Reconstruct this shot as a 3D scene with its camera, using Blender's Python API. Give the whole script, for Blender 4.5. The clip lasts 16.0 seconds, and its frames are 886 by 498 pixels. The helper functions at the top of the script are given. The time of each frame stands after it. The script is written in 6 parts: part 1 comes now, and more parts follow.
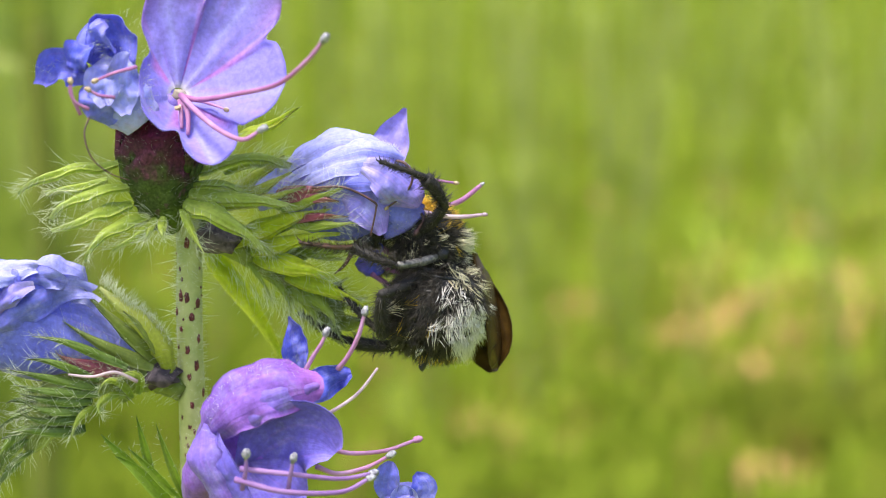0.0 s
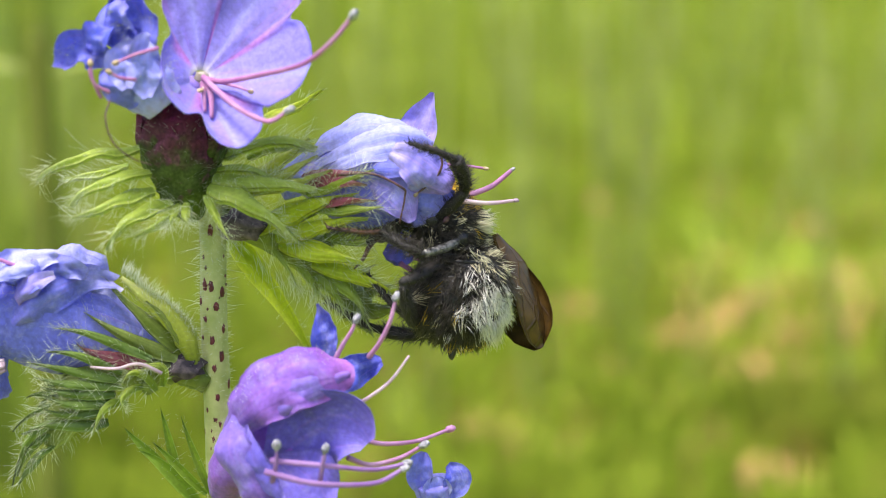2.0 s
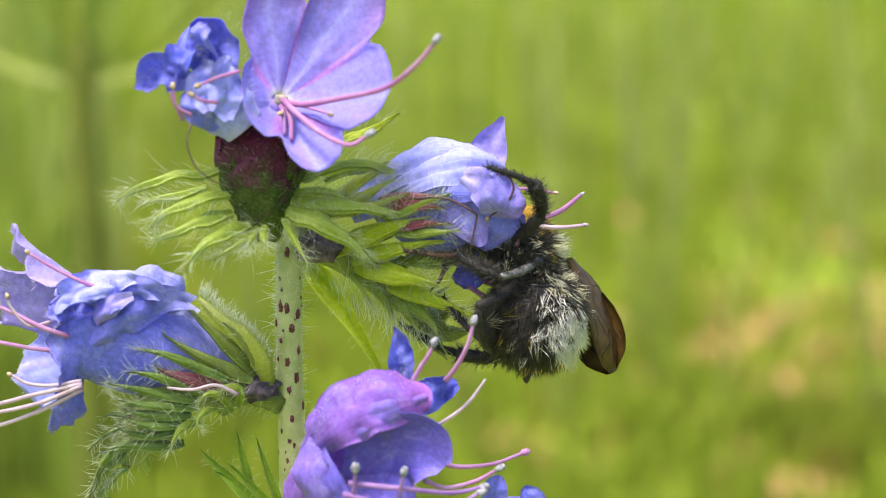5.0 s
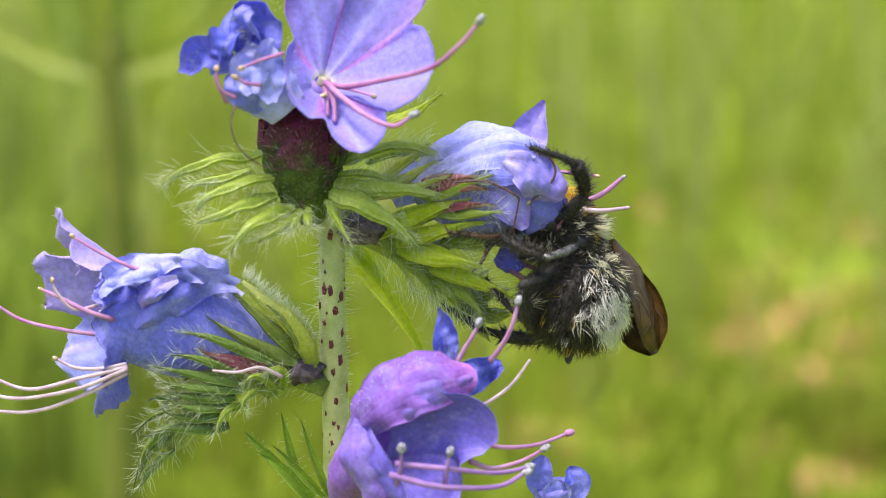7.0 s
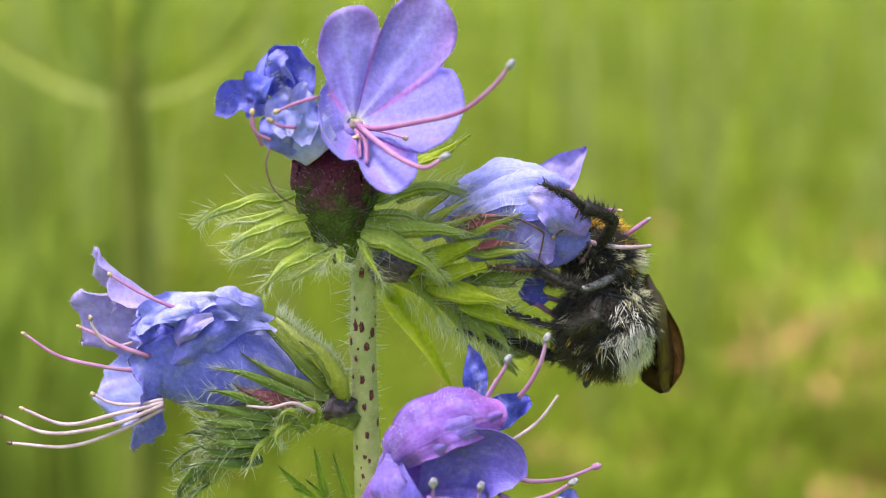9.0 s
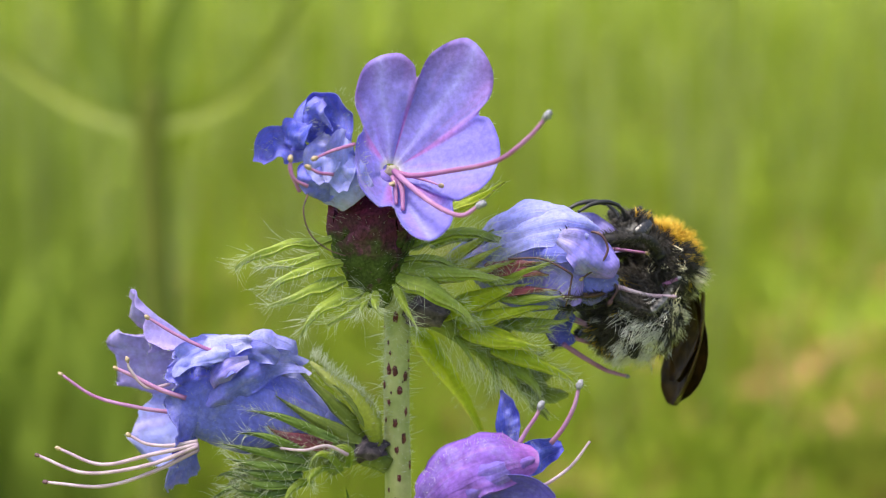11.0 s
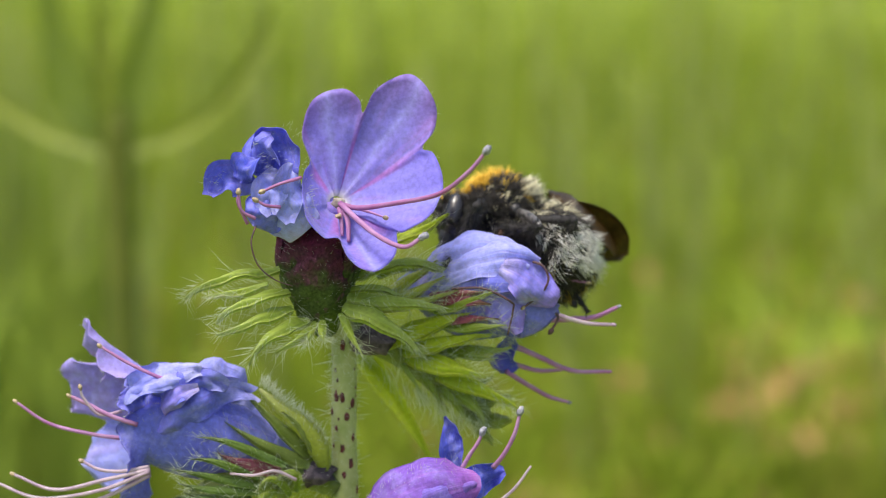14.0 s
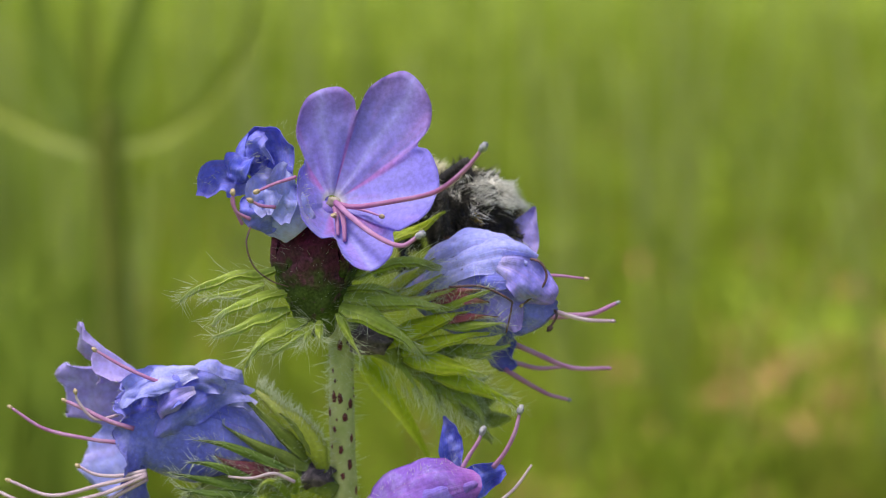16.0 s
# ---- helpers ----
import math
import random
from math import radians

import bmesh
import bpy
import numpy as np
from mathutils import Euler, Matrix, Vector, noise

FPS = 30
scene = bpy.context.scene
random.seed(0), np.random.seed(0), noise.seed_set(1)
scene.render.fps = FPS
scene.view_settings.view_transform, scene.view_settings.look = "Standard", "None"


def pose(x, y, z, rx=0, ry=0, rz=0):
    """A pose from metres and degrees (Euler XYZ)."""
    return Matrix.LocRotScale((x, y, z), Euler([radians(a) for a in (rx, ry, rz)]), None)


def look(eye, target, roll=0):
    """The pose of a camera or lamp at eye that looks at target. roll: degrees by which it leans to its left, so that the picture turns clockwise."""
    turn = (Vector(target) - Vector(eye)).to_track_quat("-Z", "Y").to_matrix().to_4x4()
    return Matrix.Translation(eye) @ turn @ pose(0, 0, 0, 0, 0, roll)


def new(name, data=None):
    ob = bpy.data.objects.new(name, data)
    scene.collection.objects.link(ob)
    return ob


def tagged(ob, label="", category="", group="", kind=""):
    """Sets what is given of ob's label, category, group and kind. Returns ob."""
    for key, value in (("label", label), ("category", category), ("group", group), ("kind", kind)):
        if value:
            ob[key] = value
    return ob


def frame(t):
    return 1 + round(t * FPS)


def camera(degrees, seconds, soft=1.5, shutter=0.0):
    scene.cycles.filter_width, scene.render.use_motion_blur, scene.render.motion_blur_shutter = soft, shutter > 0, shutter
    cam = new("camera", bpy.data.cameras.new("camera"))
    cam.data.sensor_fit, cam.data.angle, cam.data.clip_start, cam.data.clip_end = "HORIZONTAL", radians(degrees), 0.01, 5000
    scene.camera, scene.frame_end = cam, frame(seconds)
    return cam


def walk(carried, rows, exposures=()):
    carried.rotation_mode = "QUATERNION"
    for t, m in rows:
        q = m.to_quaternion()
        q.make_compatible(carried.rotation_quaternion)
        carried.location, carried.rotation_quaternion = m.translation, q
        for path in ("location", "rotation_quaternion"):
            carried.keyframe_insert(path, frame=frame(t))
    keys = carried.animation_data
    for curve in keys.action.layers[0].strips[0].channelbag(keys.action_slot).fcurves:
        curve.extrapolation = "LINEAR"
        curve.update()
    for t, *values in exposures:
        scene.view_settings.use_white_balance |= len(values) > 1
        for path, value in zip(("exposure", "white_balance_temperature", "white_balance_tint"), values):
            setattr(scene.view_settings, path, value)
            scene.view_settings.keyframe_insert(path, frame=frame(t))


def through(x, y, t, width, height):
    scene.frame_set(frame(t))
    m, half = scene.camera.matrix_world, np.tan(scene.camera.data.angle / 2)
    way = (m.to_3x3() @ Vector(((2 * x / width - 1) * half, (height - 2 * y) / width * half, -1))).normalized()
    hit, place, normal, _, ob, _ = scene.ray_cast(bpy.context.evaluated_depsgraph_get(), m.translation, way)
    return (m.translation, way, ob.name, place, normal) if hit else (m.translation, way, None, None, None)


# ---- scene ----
cam = camera(26, 16.0, soft=1.0)
# A close-up lens: shallow depth of field round the stem.
cam.data.dof.use_dof = True
cam.data.dof.focus_distance = 0.1475
cam.data.dof.aperture_fstop = 27.0

PATH = [
    (0, (0.01491, -0.14825, 0.37891), (0.01996, -0.00138, 0.34886), 0.68),
    (0.5, (0.01396, -0.14710, 0.37777), (0.02024, -0.00022, 0.34799), 0.25),
    (1, (0.01284, -0.14734, 0.37761), (0.01883, -0.00041, 0.34801), 0.28),
    (1.5, (0.01272, -0.14487, 0.37650), (0.01817, 0.00203, 0.34669), -0.04),
    (2, (0.01230, -0.14449, 0.37648), (0.01776, 0.00246, 0.34686), -0.05),
    (2.5, (0.01231, -0.14484, 0.37685), (0.01732, 0.00229, 0.34810), 0.21),
    (3, (0.01348, -0.14694, 0.37786), (0.01811, 0.00018, 0.34902), 0.16),
    (3.5, (0.01332, -0.14533, 0.37720), (0.01696, 0.00186, 0.34855), 0.06),
    (4, (0.01068, -0.14499, 0.37750), (0.01414, 0.00224, 0.34903), 0.17),
    (4.2, (0.00975, -0.14471, 0.37749), (0.01336, 0.00250, 0.34896), 0.24),
    (6.3, (0.00728, -0.14442, 0.37719), (0.01061, 0.00268, 0.34803), 0.08),
    (6.5, (0.00684, -0.14479, 0.37728), (0.01018, 0.00226, 0.34785), 0.09),
    (7, (0.00682, -0.14484, 0.37635), (0.00862, 0.00231, 0.34731), -0.36),
    (7.5, (0.00531, -0.14548, 0.37792), (0.00700, 0.00156, 0.34831), -0.41),
    (8, (0.00537, -0.14718, 0.37831), (0.00656, -0.00001, 0.34934), -0.56),
    (10.3, (0.00435, -0.14761, 0.37960), (0.00492, -0.00006, 0.35256), -0.30),
    (10.5, (0.00408, -0.14689, 0.37982), (0.00439, 0.00069, 0.35298), -0.27),
    (11, (0.00371, -0.14856, 0.38059), (0.00371, -0.00084, 0.35454), 0.00),
    (11.5, (0.00327, -0.14929, 0.38119), (0.00384, -0.00158, 0.35514), 0.22),
    (12, (0.00376, -0.14983, 0.38124), (0.00478, -0.00209, 0.35534), 0.23),
    (12.5, (0.00414, -0.14952, 0.38060), (0.00608, -0.00173, 0.35499), -0.04),
    (13, (0.00459, -0.15000, 0.38121), (0.00653, -0.00219, 0.35574), 0.06),
    (13.5, (0.00462, -0.15029, 0.38136), (0.00682, -0.00240, 0.35637), 0.07),
    (14, (0.00594, -0.15255, 0.38203), (0.00802, -0.00457, 0.35759), 0.08),
    (14.5, (0.00447, -0.15256, 0.38359), (0.00771, -0.00463, 0.35900), -0.05),
    (15, (0.00552, -0.15255, 0.38307), (0.00793, -0.00449, 0.35915), -0.17),
    (15.5, (0.00624, -0.15148, 0.38245), (0.00856, -0.00351, 0.35797), -0.32),
    (16, (0.00547, -0.15109, 0.38216), (0.00828, -0.00321, 0.35721), -0.65),
]
walk(cam, [(t, look(e, a, r)) for t, e, a, r in PATH], [(0, 1.35), (4, 1.35), (8, 1.25), (11, 1.05), (13.5, 0.86), (16, 0.64)])

# ---- light: a bright, thinly overcast day ----
world = bpy.data.worlds.new("sky")
scene.world = world
world.use_nodes = True
wn = world.node_tree.nodes
sky = wn.new("ShaderNodeTexSky")
sky.sky_type, sky.sun_disc = "NISHITA", False
sky.sun_elevation, sky.sun_rotation = radians(69), radians(225)
sky.air_density, sky.dust_density = 1.0, 4.0
wn["Background"].inputs["Strength"].default_value = 0.15
world.node_tree.links.new(sky.outputs[0], wn["Background"].inputs[0])
sun = new("sun", bpy.data.lights.new("sun", "SUN"))
sun.data.energy, sun.data.angle, sun.data.color = 2.1, radians(18), (1.0, 0.95, 0.86)
sun.matrix_world = look((-0.45, -0.45, 1.7), (0, 0, 0))

MM = 0.001
TOP = Vector((0, 0, 0.35))  # the upper end of the main stem; the plant is laid out in mm from it


# ---- geometry helpers ----
class Geo:
    """Vertices in mm, faces and uv of one mesh."""

    def __init__(self):
        self.v, self.f, self.uv = [], [], []

    def add(self, verts, faces, uvs=None):
        n = len(self.v)
        self.v += [tuple(p) for p in verts]
        self.f += [tuple(i + n for i in q) for q in faces]
        self.uv += uvs if uvs else [(0.5, 0.5)] * len(verts)
        return self


def link(name, geo, mat, origin, unit=MM):
    me = bpy.data.meshes.new(name)
    o = Vector(origin)
    me.from_pydata([(Vector(p) - o) * unit for p in geo.v], [], geo.f)
    me.materials.append(mat)
    lay = me.uv_layers.new(name="UVMap")
    idx = np.empty(len(me.loops), dtype=np.int32)
    me.loops.foreach_get("vertex_index", idx)
    lay.data.foreach_set("uv", np.array(geo.uv, dtype=np.float32)[idx].ravel())
    me.polygons.foreach_set("use_smooth", [True] * len(me.polygons))
    return new(name, me)


BASE = {}


def thing(name, origin, label, category, group=""):
    """An Empty at origin (mm from TOP) that carries its parts."""
    ob = new(name)
    ob.empty_display_size = 0.005
    ob.location = TOP + Vector(origin) * MM
    BASE[ob] = Vector(origin)
    return tagged(ob, label, category, group)


def part(name, geo, mat, parent, label="", kind=""):
    ob = link(name, geo, mat, BASE[parent])
    ob.parent = parent
    BASE[ob] = BASE[parent]
    return tagged(ob, label, kind=kind)


def bez(pts, n):
    """A smooth line through control points (Bezier of their number)."""
    pts = [Vector(p) for p in pts]
    out = []
    for k in range(n + 1):
        q, s = list(pts), k / n
        while len(q) > 1:
            q = [a.lerp(b, s) for a, b in zip(q, q[1:])]
        out.append(q[0])
    return out


def chain(pts, n):
    """A Catmull-Rom line that passes through all points, n steps between two."""
    p = [Vector(q) for q in pts]
    p = [p[0] * 2 - p[1]] + p + [p[-1] * 2 - p[-2]]
    out = []
    for a, b, c, d in zip(p, p[1:], p[2:], p[3:]):
        for k in range(n):
            s = k / n
            out.append(0.5 * (2 * b + (c - a) * s + (2 * a - 5 * b + 4 * c - d) * s * s + (3 * b - a - 3 * c + d) * s ** 3))
    return out + [p[-2]]


def tube(geo, line, radii, n=8, rough=0.0):
    """A round sweep along a line; radii may be one number or a list spread over the line."""
    if not isinstance(radii, (list, tuple)):
        radii = [radii]
    m = len(line)
    rs = np.interp(np.linspace(0, 1, m), np.linspace(0, 1, len(radii)), radii) if len(radii) > 1 else [radii[0]] * m
    verts, uvs, faces = [], [], []
    side = None
    for i, p in enumerate(line):
        tan = (line[min(i + 1, m - 1)] - line[max(i - 1, 0)]).normalized()
        if side is None:
            side = tan.orthogonal().normalized()
        side = (side - tan * side.dot(tan)).normalized()
        up = tan.cross(side)
        for k in range(n):
            a = 2 * math.pi * k / n
            r = rs[i] * (1 + rough * noise.noise(p * 1.7 + Vector((k * 3.1, 0, 0))))
            verts.append(p + (side * math.cos(a) + up * math.sin(a)) * r)
            uvs.append((i / (m - 1), k / n))
    for i in range(m - 1):
        for k in range(n):
            faces.append((i * n + k, i * n + (k + 1) % n, (i + 1) * n + (k + 1) % n, (i + 1) * n + k))
    faces.append(tuple(range(n - 1, -1, -1)))
    faces.append(tuple((m - 1) * n + k for k in range(n)))
    return geo.add(verts, faces, uvs)


def blob(geo, centre, radii, axes=None, rough=0.0, freq=1.0, nu=14, nv=10):
    """A rounded body with an uneven skin."""
    c = Vector(centre)
    m = axes if axes else Matrix.Identity(3)
    verts, faces, uvs = [], [], []
    for i in range(nv + 1):
        th = math.pi * i / nv
        for k in range(nu):
            ph = 2 * math.pi * k / nu
            d = Vector((math.sin(th) * math.cos(ph), math.sin(th) * math.sin(ph), math.cos(th)))
            s = 1 + rough * noise.noise(d * 2 * freq + c)
            verts.append(c + m @ Vector((d.x * radii[0] * s, d.y * radii[1] * s, d.z * radii[2] * s)))
            uvs.append((i / nv, k / nu))
    for i in range(nv):
        for k in range(nu):
            faces.append((i * nu + k, (i + 1) * nu + k, (i + 1) * nu + (k + 1) % nu, i * nu + (k + 1) % nu))
    return geo.add(verts, faces, uvs)


ROUND = [0.35, 0.55, 0.78, 0.95, 1.0, 0.93, 0.7, 0.25]
LANCE = [0.55, 0.8, 1.0, 0.95, 0.8, 0.58, 0.32, 0.04]
TAPER = [0.6, 0.92, 1.0, 0.86, 0.64, 0.42, 0.22, 0.03]
STRAP = [0.7, 0.9, 1.0, 1.0, 0.95, 0.85, 0.6, 0.15]


def blade(geo, pts, width, front, profile=ROUND, cup=0.0, ruffle=0.0, thick=0.12, nu=14, nv=8, keel=0.0, seed=0.0):
    """A petal, sepal or leaf: a closed thin body along a Bezier line, its upper face turned to front.
    cup lifts the margins (in mm), ruffle waves them, keel sinks the midrib."""
    line = bez(pts, nu)
    front = Vector(front).normalized()
    ws = np.interp(np.linspace(0, 1, nu + 1), np.linspace(0, 1, len(profile)), profile) * width / 2
    top, bottom, uvs = [], [], []
    for i, p in enumerate(line):
        tan = (line[min(i + 1, nu)] - line[max(i - 1, 0)]).normalized()
        side = tan.cross(front).normalized()
        nor = side.cross(tan).normalized()
        s = i / nu
        for k in range(nv + 1):
            v = 2 * k / nv - 1
            q = p + side * (v * ws[i])
            lift = cup * v * v * min(1.0, 0.3 + s) - keel * math.exp(-(v * 5) ** 2) * (1 - s)
            lift += ruffle * (abs(v) * 0.7 + 0.3 * s) * noise.noise(q * 0.55 + Vector((seed, seed * 1.7, 0))) * 2
            lift += ruffle * 0.35 * noise.noise(q * 1.6 + Vector((0, seed, 3)))
            top.append(q + nor * lift)
            bottom.append(q + nor * (lift - thick * min(1.0, 0.1 + 4 * ws[i] / width)))
            uvs.append((s, k / nv))
    n = nv + 1
    off = len(top)
    faces = []
    for i in range(nu):
        for k in range(nv):
            a, b, c, d = i * n + k, i * n + k + 1, (i + 1) * n + k + 1, (i + 1) * n + k
            faces.append((a, d, c, b))
            faces.append((off + a, off + b, off + c, off + d))
    rim = [i * n for i in range(nu + 1)] + [nu * n + k for k in range(1, n)] + [i * n + nv for i in range(nu - 1, -1, -1)] + list(range(nv - 1, 0, -1))
    for a, b in zip(rim, rim[1:] + rim[:1]):
        faces.append((a, b, off + b, off + a))
    return geo.add(top + bottom, faces, uvs + uvs)


def bristle(geo, root, way, length, r, bend=None):
    """One tapered hair of three sides, bent once."""
    way = way.normalized()
    a = way.orthogonal().normalized() * r
    b = way.cross(a)
    sag = bend if bend else Vector()
    mid = root + way * length * 0.55 + sag * length * 0.25
    tip = root + way * length + sag * length
    verts = [root + a, root - a * 0.5 + b * 0.87, root - a * 0.5 - b * 0.87]
    verts += [mid + a * 0.7, mid + (b * 0.87 - a * 0.5) * 0.7, mid - (b * 0.87 + a * 0.5) * 0.7, tip]
    faces = [(0, 1, 4, 3), (1, 2, 5, 4), (2, 0, 3, 5), (3, 4, 6), (4, 5, 6), (5, 3, 6)]
    t = random.random()
    geo.add(verts, faces, [(0, t)] * 3 + [(0.55, t)] * 3 + [(1, t)])


def wild():
    return Vector((random.gauss(0, 1), random.gauss(0, 1), random.gauss(0, 1)))


def hairy_line(geo, line, radius, count, length, r=0.035, along=0.5, spread=1.0, start=0.0):
    """Bristles that stand off a line to all sides and lean along it."""
    m = len(line) - 1
    for _ in range(count):
        f = (start + (1 - start) * random.random()) * m
        i = min(int(f), m - 1)
        p = line[i].lerp(line[i + 1], f - i)
        tan = (line[i + 1] - line[i]).normalized()
        d = wild()
        d = (d - tan * d.dot(tan)).normalized()
        rad = radius if not isinstance(radius, (list, tuple)) else float(np.interp(f / m, np.linspace(0, 1, len(radius)), radius))
        w = d * spread + tan * along + wild() * 0.15
        bristle(geo, p + d * rad * 0.8, w, length * random.uniform(0.3, 1.15), r * random.uniform(0.55, 1.0), wild() * 0.26 + tan * 0.12)


# ---- materials ----
def mat(name):
    m = bpy.data.materials.new(name)
    m.use_nodes = True
    n = m.node_tree.nodes
    return m, n, m.node_tree.links, n["Principled BSDF"]


def ramp(n, stops, interp="LINEAR"):
    r = n.new("ShaderNodeValToRGB")
    r.color_ramp.interpolation = interp
    e = r.color_ramp.elements
    while len(e) < len(stops):
        e.new(0.5)
    for el, (p, c) in zip(e, stops):
        el.position, el.color = p, (*c, 1)
    return r


def noisy(n, l, scale, detail=3.0, rough=0.55, stretch=None):
    """Noise over the surface in object space; scale is per metre."""
    tc = n.new("ShaderNodeTexCoord")
    tx = n.new("ShaderNodeTexNoise")
    tx.inputs["Scale"].default_value, tx.inputs["Detail"].default_value = scale, detail
    tx.inputs["Roughness"].default_value = rough
    if stretch:
        mp = n.new("ShaderNodeMapping")
        mp.inputs["Scale"].default_value = stretch
        l.new(tc.outputs["Object"], mp.inputs[0])
        l.new(mp.outputs[0], tx.inputs["Vector"])
    else:
        l.new(tc.outputs["Object"], tx.inputs["Vector"])
    return tx


def mix(n, l, a, b, fac, mode="MIX"):
    """a and b: colours or sockets; fac: number or socket."""
    x = n.new("ShaderNodeMix")
    x.data_type, x.blend_type = "RGBA", mode
    for sock, val in ((x.inputs[6], a), (x.inputs[7], b)):
        if isinstance(val, tuple):
            sock.default_value = (*val, 1)
        else:
            l.new(val, sock)
    if isinstance(fac, (int, float)):
        x.inputs[0].default_value = fac
    else:
        l.new(fac, x.inputs[0])
    return x.outputs[2]


def math_node(n, l, op, a, b=0.0, c=0.0):
    x = n.new("ShaderNodeMath")
    x.operation = op
    for sock, val in zip(x.inputs, (a, b, c)):
        if isinstance(val, (int, float)):
            sock.default_value = val
        else:
            l.new(val, sock)
    return x.outputs[0]


def bump(n, l, p, height, strength, dist=0.0002):
    b = n.new("ShaderNodeBump")
    b.inputs["Strength"].default_value, b.inputs["Distance"].default_value = strength, dist
    l.new(height, b.inputs["Height"])
    l.new(b.outputs[0], p.inputs["Normal"])


def thin(m, n, l, p, colour, share):
    """Lets light through a thin leaf or petal."""
    tr = n.new("ShaderNodeBsdfTranslucent")
    l.new(colour, tr.inputs["Color"])
    ms = n.new("ShaderNodeMixShader")
    ms.inputs[0].default_value = share
    l.new(p.outputs[0], ms.inputs[1])
    l.new(tr.outputs[0], ms.inputs[2])
    l.new(ms.outputs[0], n["Material Output"].inputs["Surface"])


def petal_mat(name, throat, middle, margin, dark, crumple=0.35, vein=(0.46, 0.14, 0.52), veins=0.5, sheen=0.3, stripes=False, frost_glint=0.34, grain=0.5):
    """Petal skin: pale throat to coloured margin along the petal, blotches, fine veins that fan out, and a papery relief."""
    m, n, l, p = mat(name)
    uv = n.new("ShaderNodeUVMap")
    sep = n.new("ShaderNodeSeparateXYZ")
    l.new(uv.outputs[0], sep.inputs[0])
    r = ramp(n, [(0.0, throat), (0.35, middle), (0.75, middle), (1.0, margin)])
    l.new(sep.outputs[0], r.inputs[0])
    big = noisy(n, l, 260, 4)
    fine = noisy(n, l, 2600, 3)
    br = ramp(n, [(0.42, (0, 0, 0)), (0.68, (1, 1, 1))])
    l.new(big.outputs[0], br.inputs[0])
    c = mix(n, l, r.outputs[0], dark, math_node(n, l, "MULTIPLY", br.outputs[0], crumple))
    # whitish patches: the bloom of fine hairs, plus highlights painted on the crumples
    glint_frost = noisy(n, l, 520, 5, 0.7)
    fo = ramp(n, [(0.50, (0, 0, 0)), (0.66, (1, 1, 1))])
    l.new(glint_frost.outputs[0], fo.inputs[0])
    c = mix(n, l, c, (0.60, 0.61, 0.94), math_node(n, l, "MULTIPLY", fo.outputs[0], frost_glint))
    wv = n.new("ShaderNodeTexNoise")
    mp = n.new("ShaderNodeMapping")
    mp.inputs["Scale"].default_value = (1.2, 16, 1)
    l.new(uv.outputs[0], mp.inputs[0])
    l.new(mp.outputs[0], wv.inputs["Vector"])
    wv.inputs["Scale"].default_value, wv.inputs["Detail"].default_value = 1.0, 2.0
    vr = ramp(n, [(0.56, (0, 0, 0)), (0.63, (1, 1, 1)), (0.70, (0, 0, 0))])
    l.new(wv.outputs[0], vr.inputs[0])
    c = mix(n, l, c, vein, math_node(n, l, "MULTIPLY", vr.outputs[0], veins * 0.5))
    sr = ramp(n, [(0.34, (0.70, 0.68, 0.86)), (0.5, (1.0, 1.0, 1.0)), (0.66, (1.28, 1.26, 1.1))])
    l.new(wv.outputs[0], sr.inputs[0])
    c = mix(n, l, c, sr.outputs[0], grain, "MULTIPLY")
    if stripes:
        # magenta folds between the petals and a pale rib along each one
        strip = math_node(n, l, "FRACT", math_node(n, l, "MULTIPLY", sep.outputs[1], 5.0))
        wob = math_node(n, l, "MULTIPLY_ADD", big.outputs[0], 0.14, -0.07)
        off = math_node(n, l, "ABSOLUTE", math_node(n, l, "ADD", math_node(n, l, "SUBTRACT", strip, 0.5), wob))
        rr = ramp(n, [(0.0, (1, 1, 1)), (0.03, (0.5, 0.5, 0.5)), (0.09, (0, 0, 0))])
        l.new(off, rr.inputs[0])
        c = mix(n, l, c, (0.52, 0.52, 0.94), math_node(n, l, "MULTIPLY", rr.outputs[0], 0.4))
        fr2 = ramp(n, [(0.33, (0, 0, 0)), (0.42, (0.7, 0.7, 0.7)), (0.5, (1, 1, 1))])
        l.new(off, fr2.inputs[0])
        run = ramp(n, [(0.1, (0, 0, 0)), (0.3, (1, 1, 1)), (0.7, (0.85, 0.85, 0.85)), (0.95, (0, 0, 0))])
        l.new(sep.outputs[0], run.inputs[0])
        c = mix(n, l, c, (0.52, 0.17, 0.56), math_node(n, l, "MULTIPLY", math_node(n, l, "MULTIPLY", fr2.outputs[0], run.outputs[0]), 0.85))
        cr = ramp(n, [(0.0, (1, 1, 1)), (0.16, (0, 0, 0))])
        l.new(sep.outputs[0], cr.inputs[0])
        c = mix(n, l, c, (0.80, 0.76, 0.62), math_node(n, l, "MULTIPLY", cr.outputs[0], 0.8))
    fr = ramp(n, [(0.3, (0.8, 0.8, 0.8)), (0.7, (1.12, 1.12, 1.12))])
    l.new(fine.outputs[0], fr.inputs[0])
    c = mix(n, l, c, fr.outputs[0], 1.0, "MULTIPLY")
    l.new(c, p.inputs["Base Color"])
    p.inputs["Roughness"].default_value = 0.62
    p.inputs["Sheen Weight"].default_value = sheen
    p.inputs["Sheen Roughness"].default_value = 0.35
    crease = noisy(n, l, 800, 5, 0.65)
    hgt = math_node(n, l, "ADD", math_node(n, l, "MULTIPLY", crease.outputs[0], 0.9), math_node(n, l, "MULTIPLY", wv.outputs[0], 0.5))
    bump(n, l, p, hgt, 0.16 if stripes else 0.36, 0.0006)
    thin(m, n, l, p, c, 0.38)
    return m


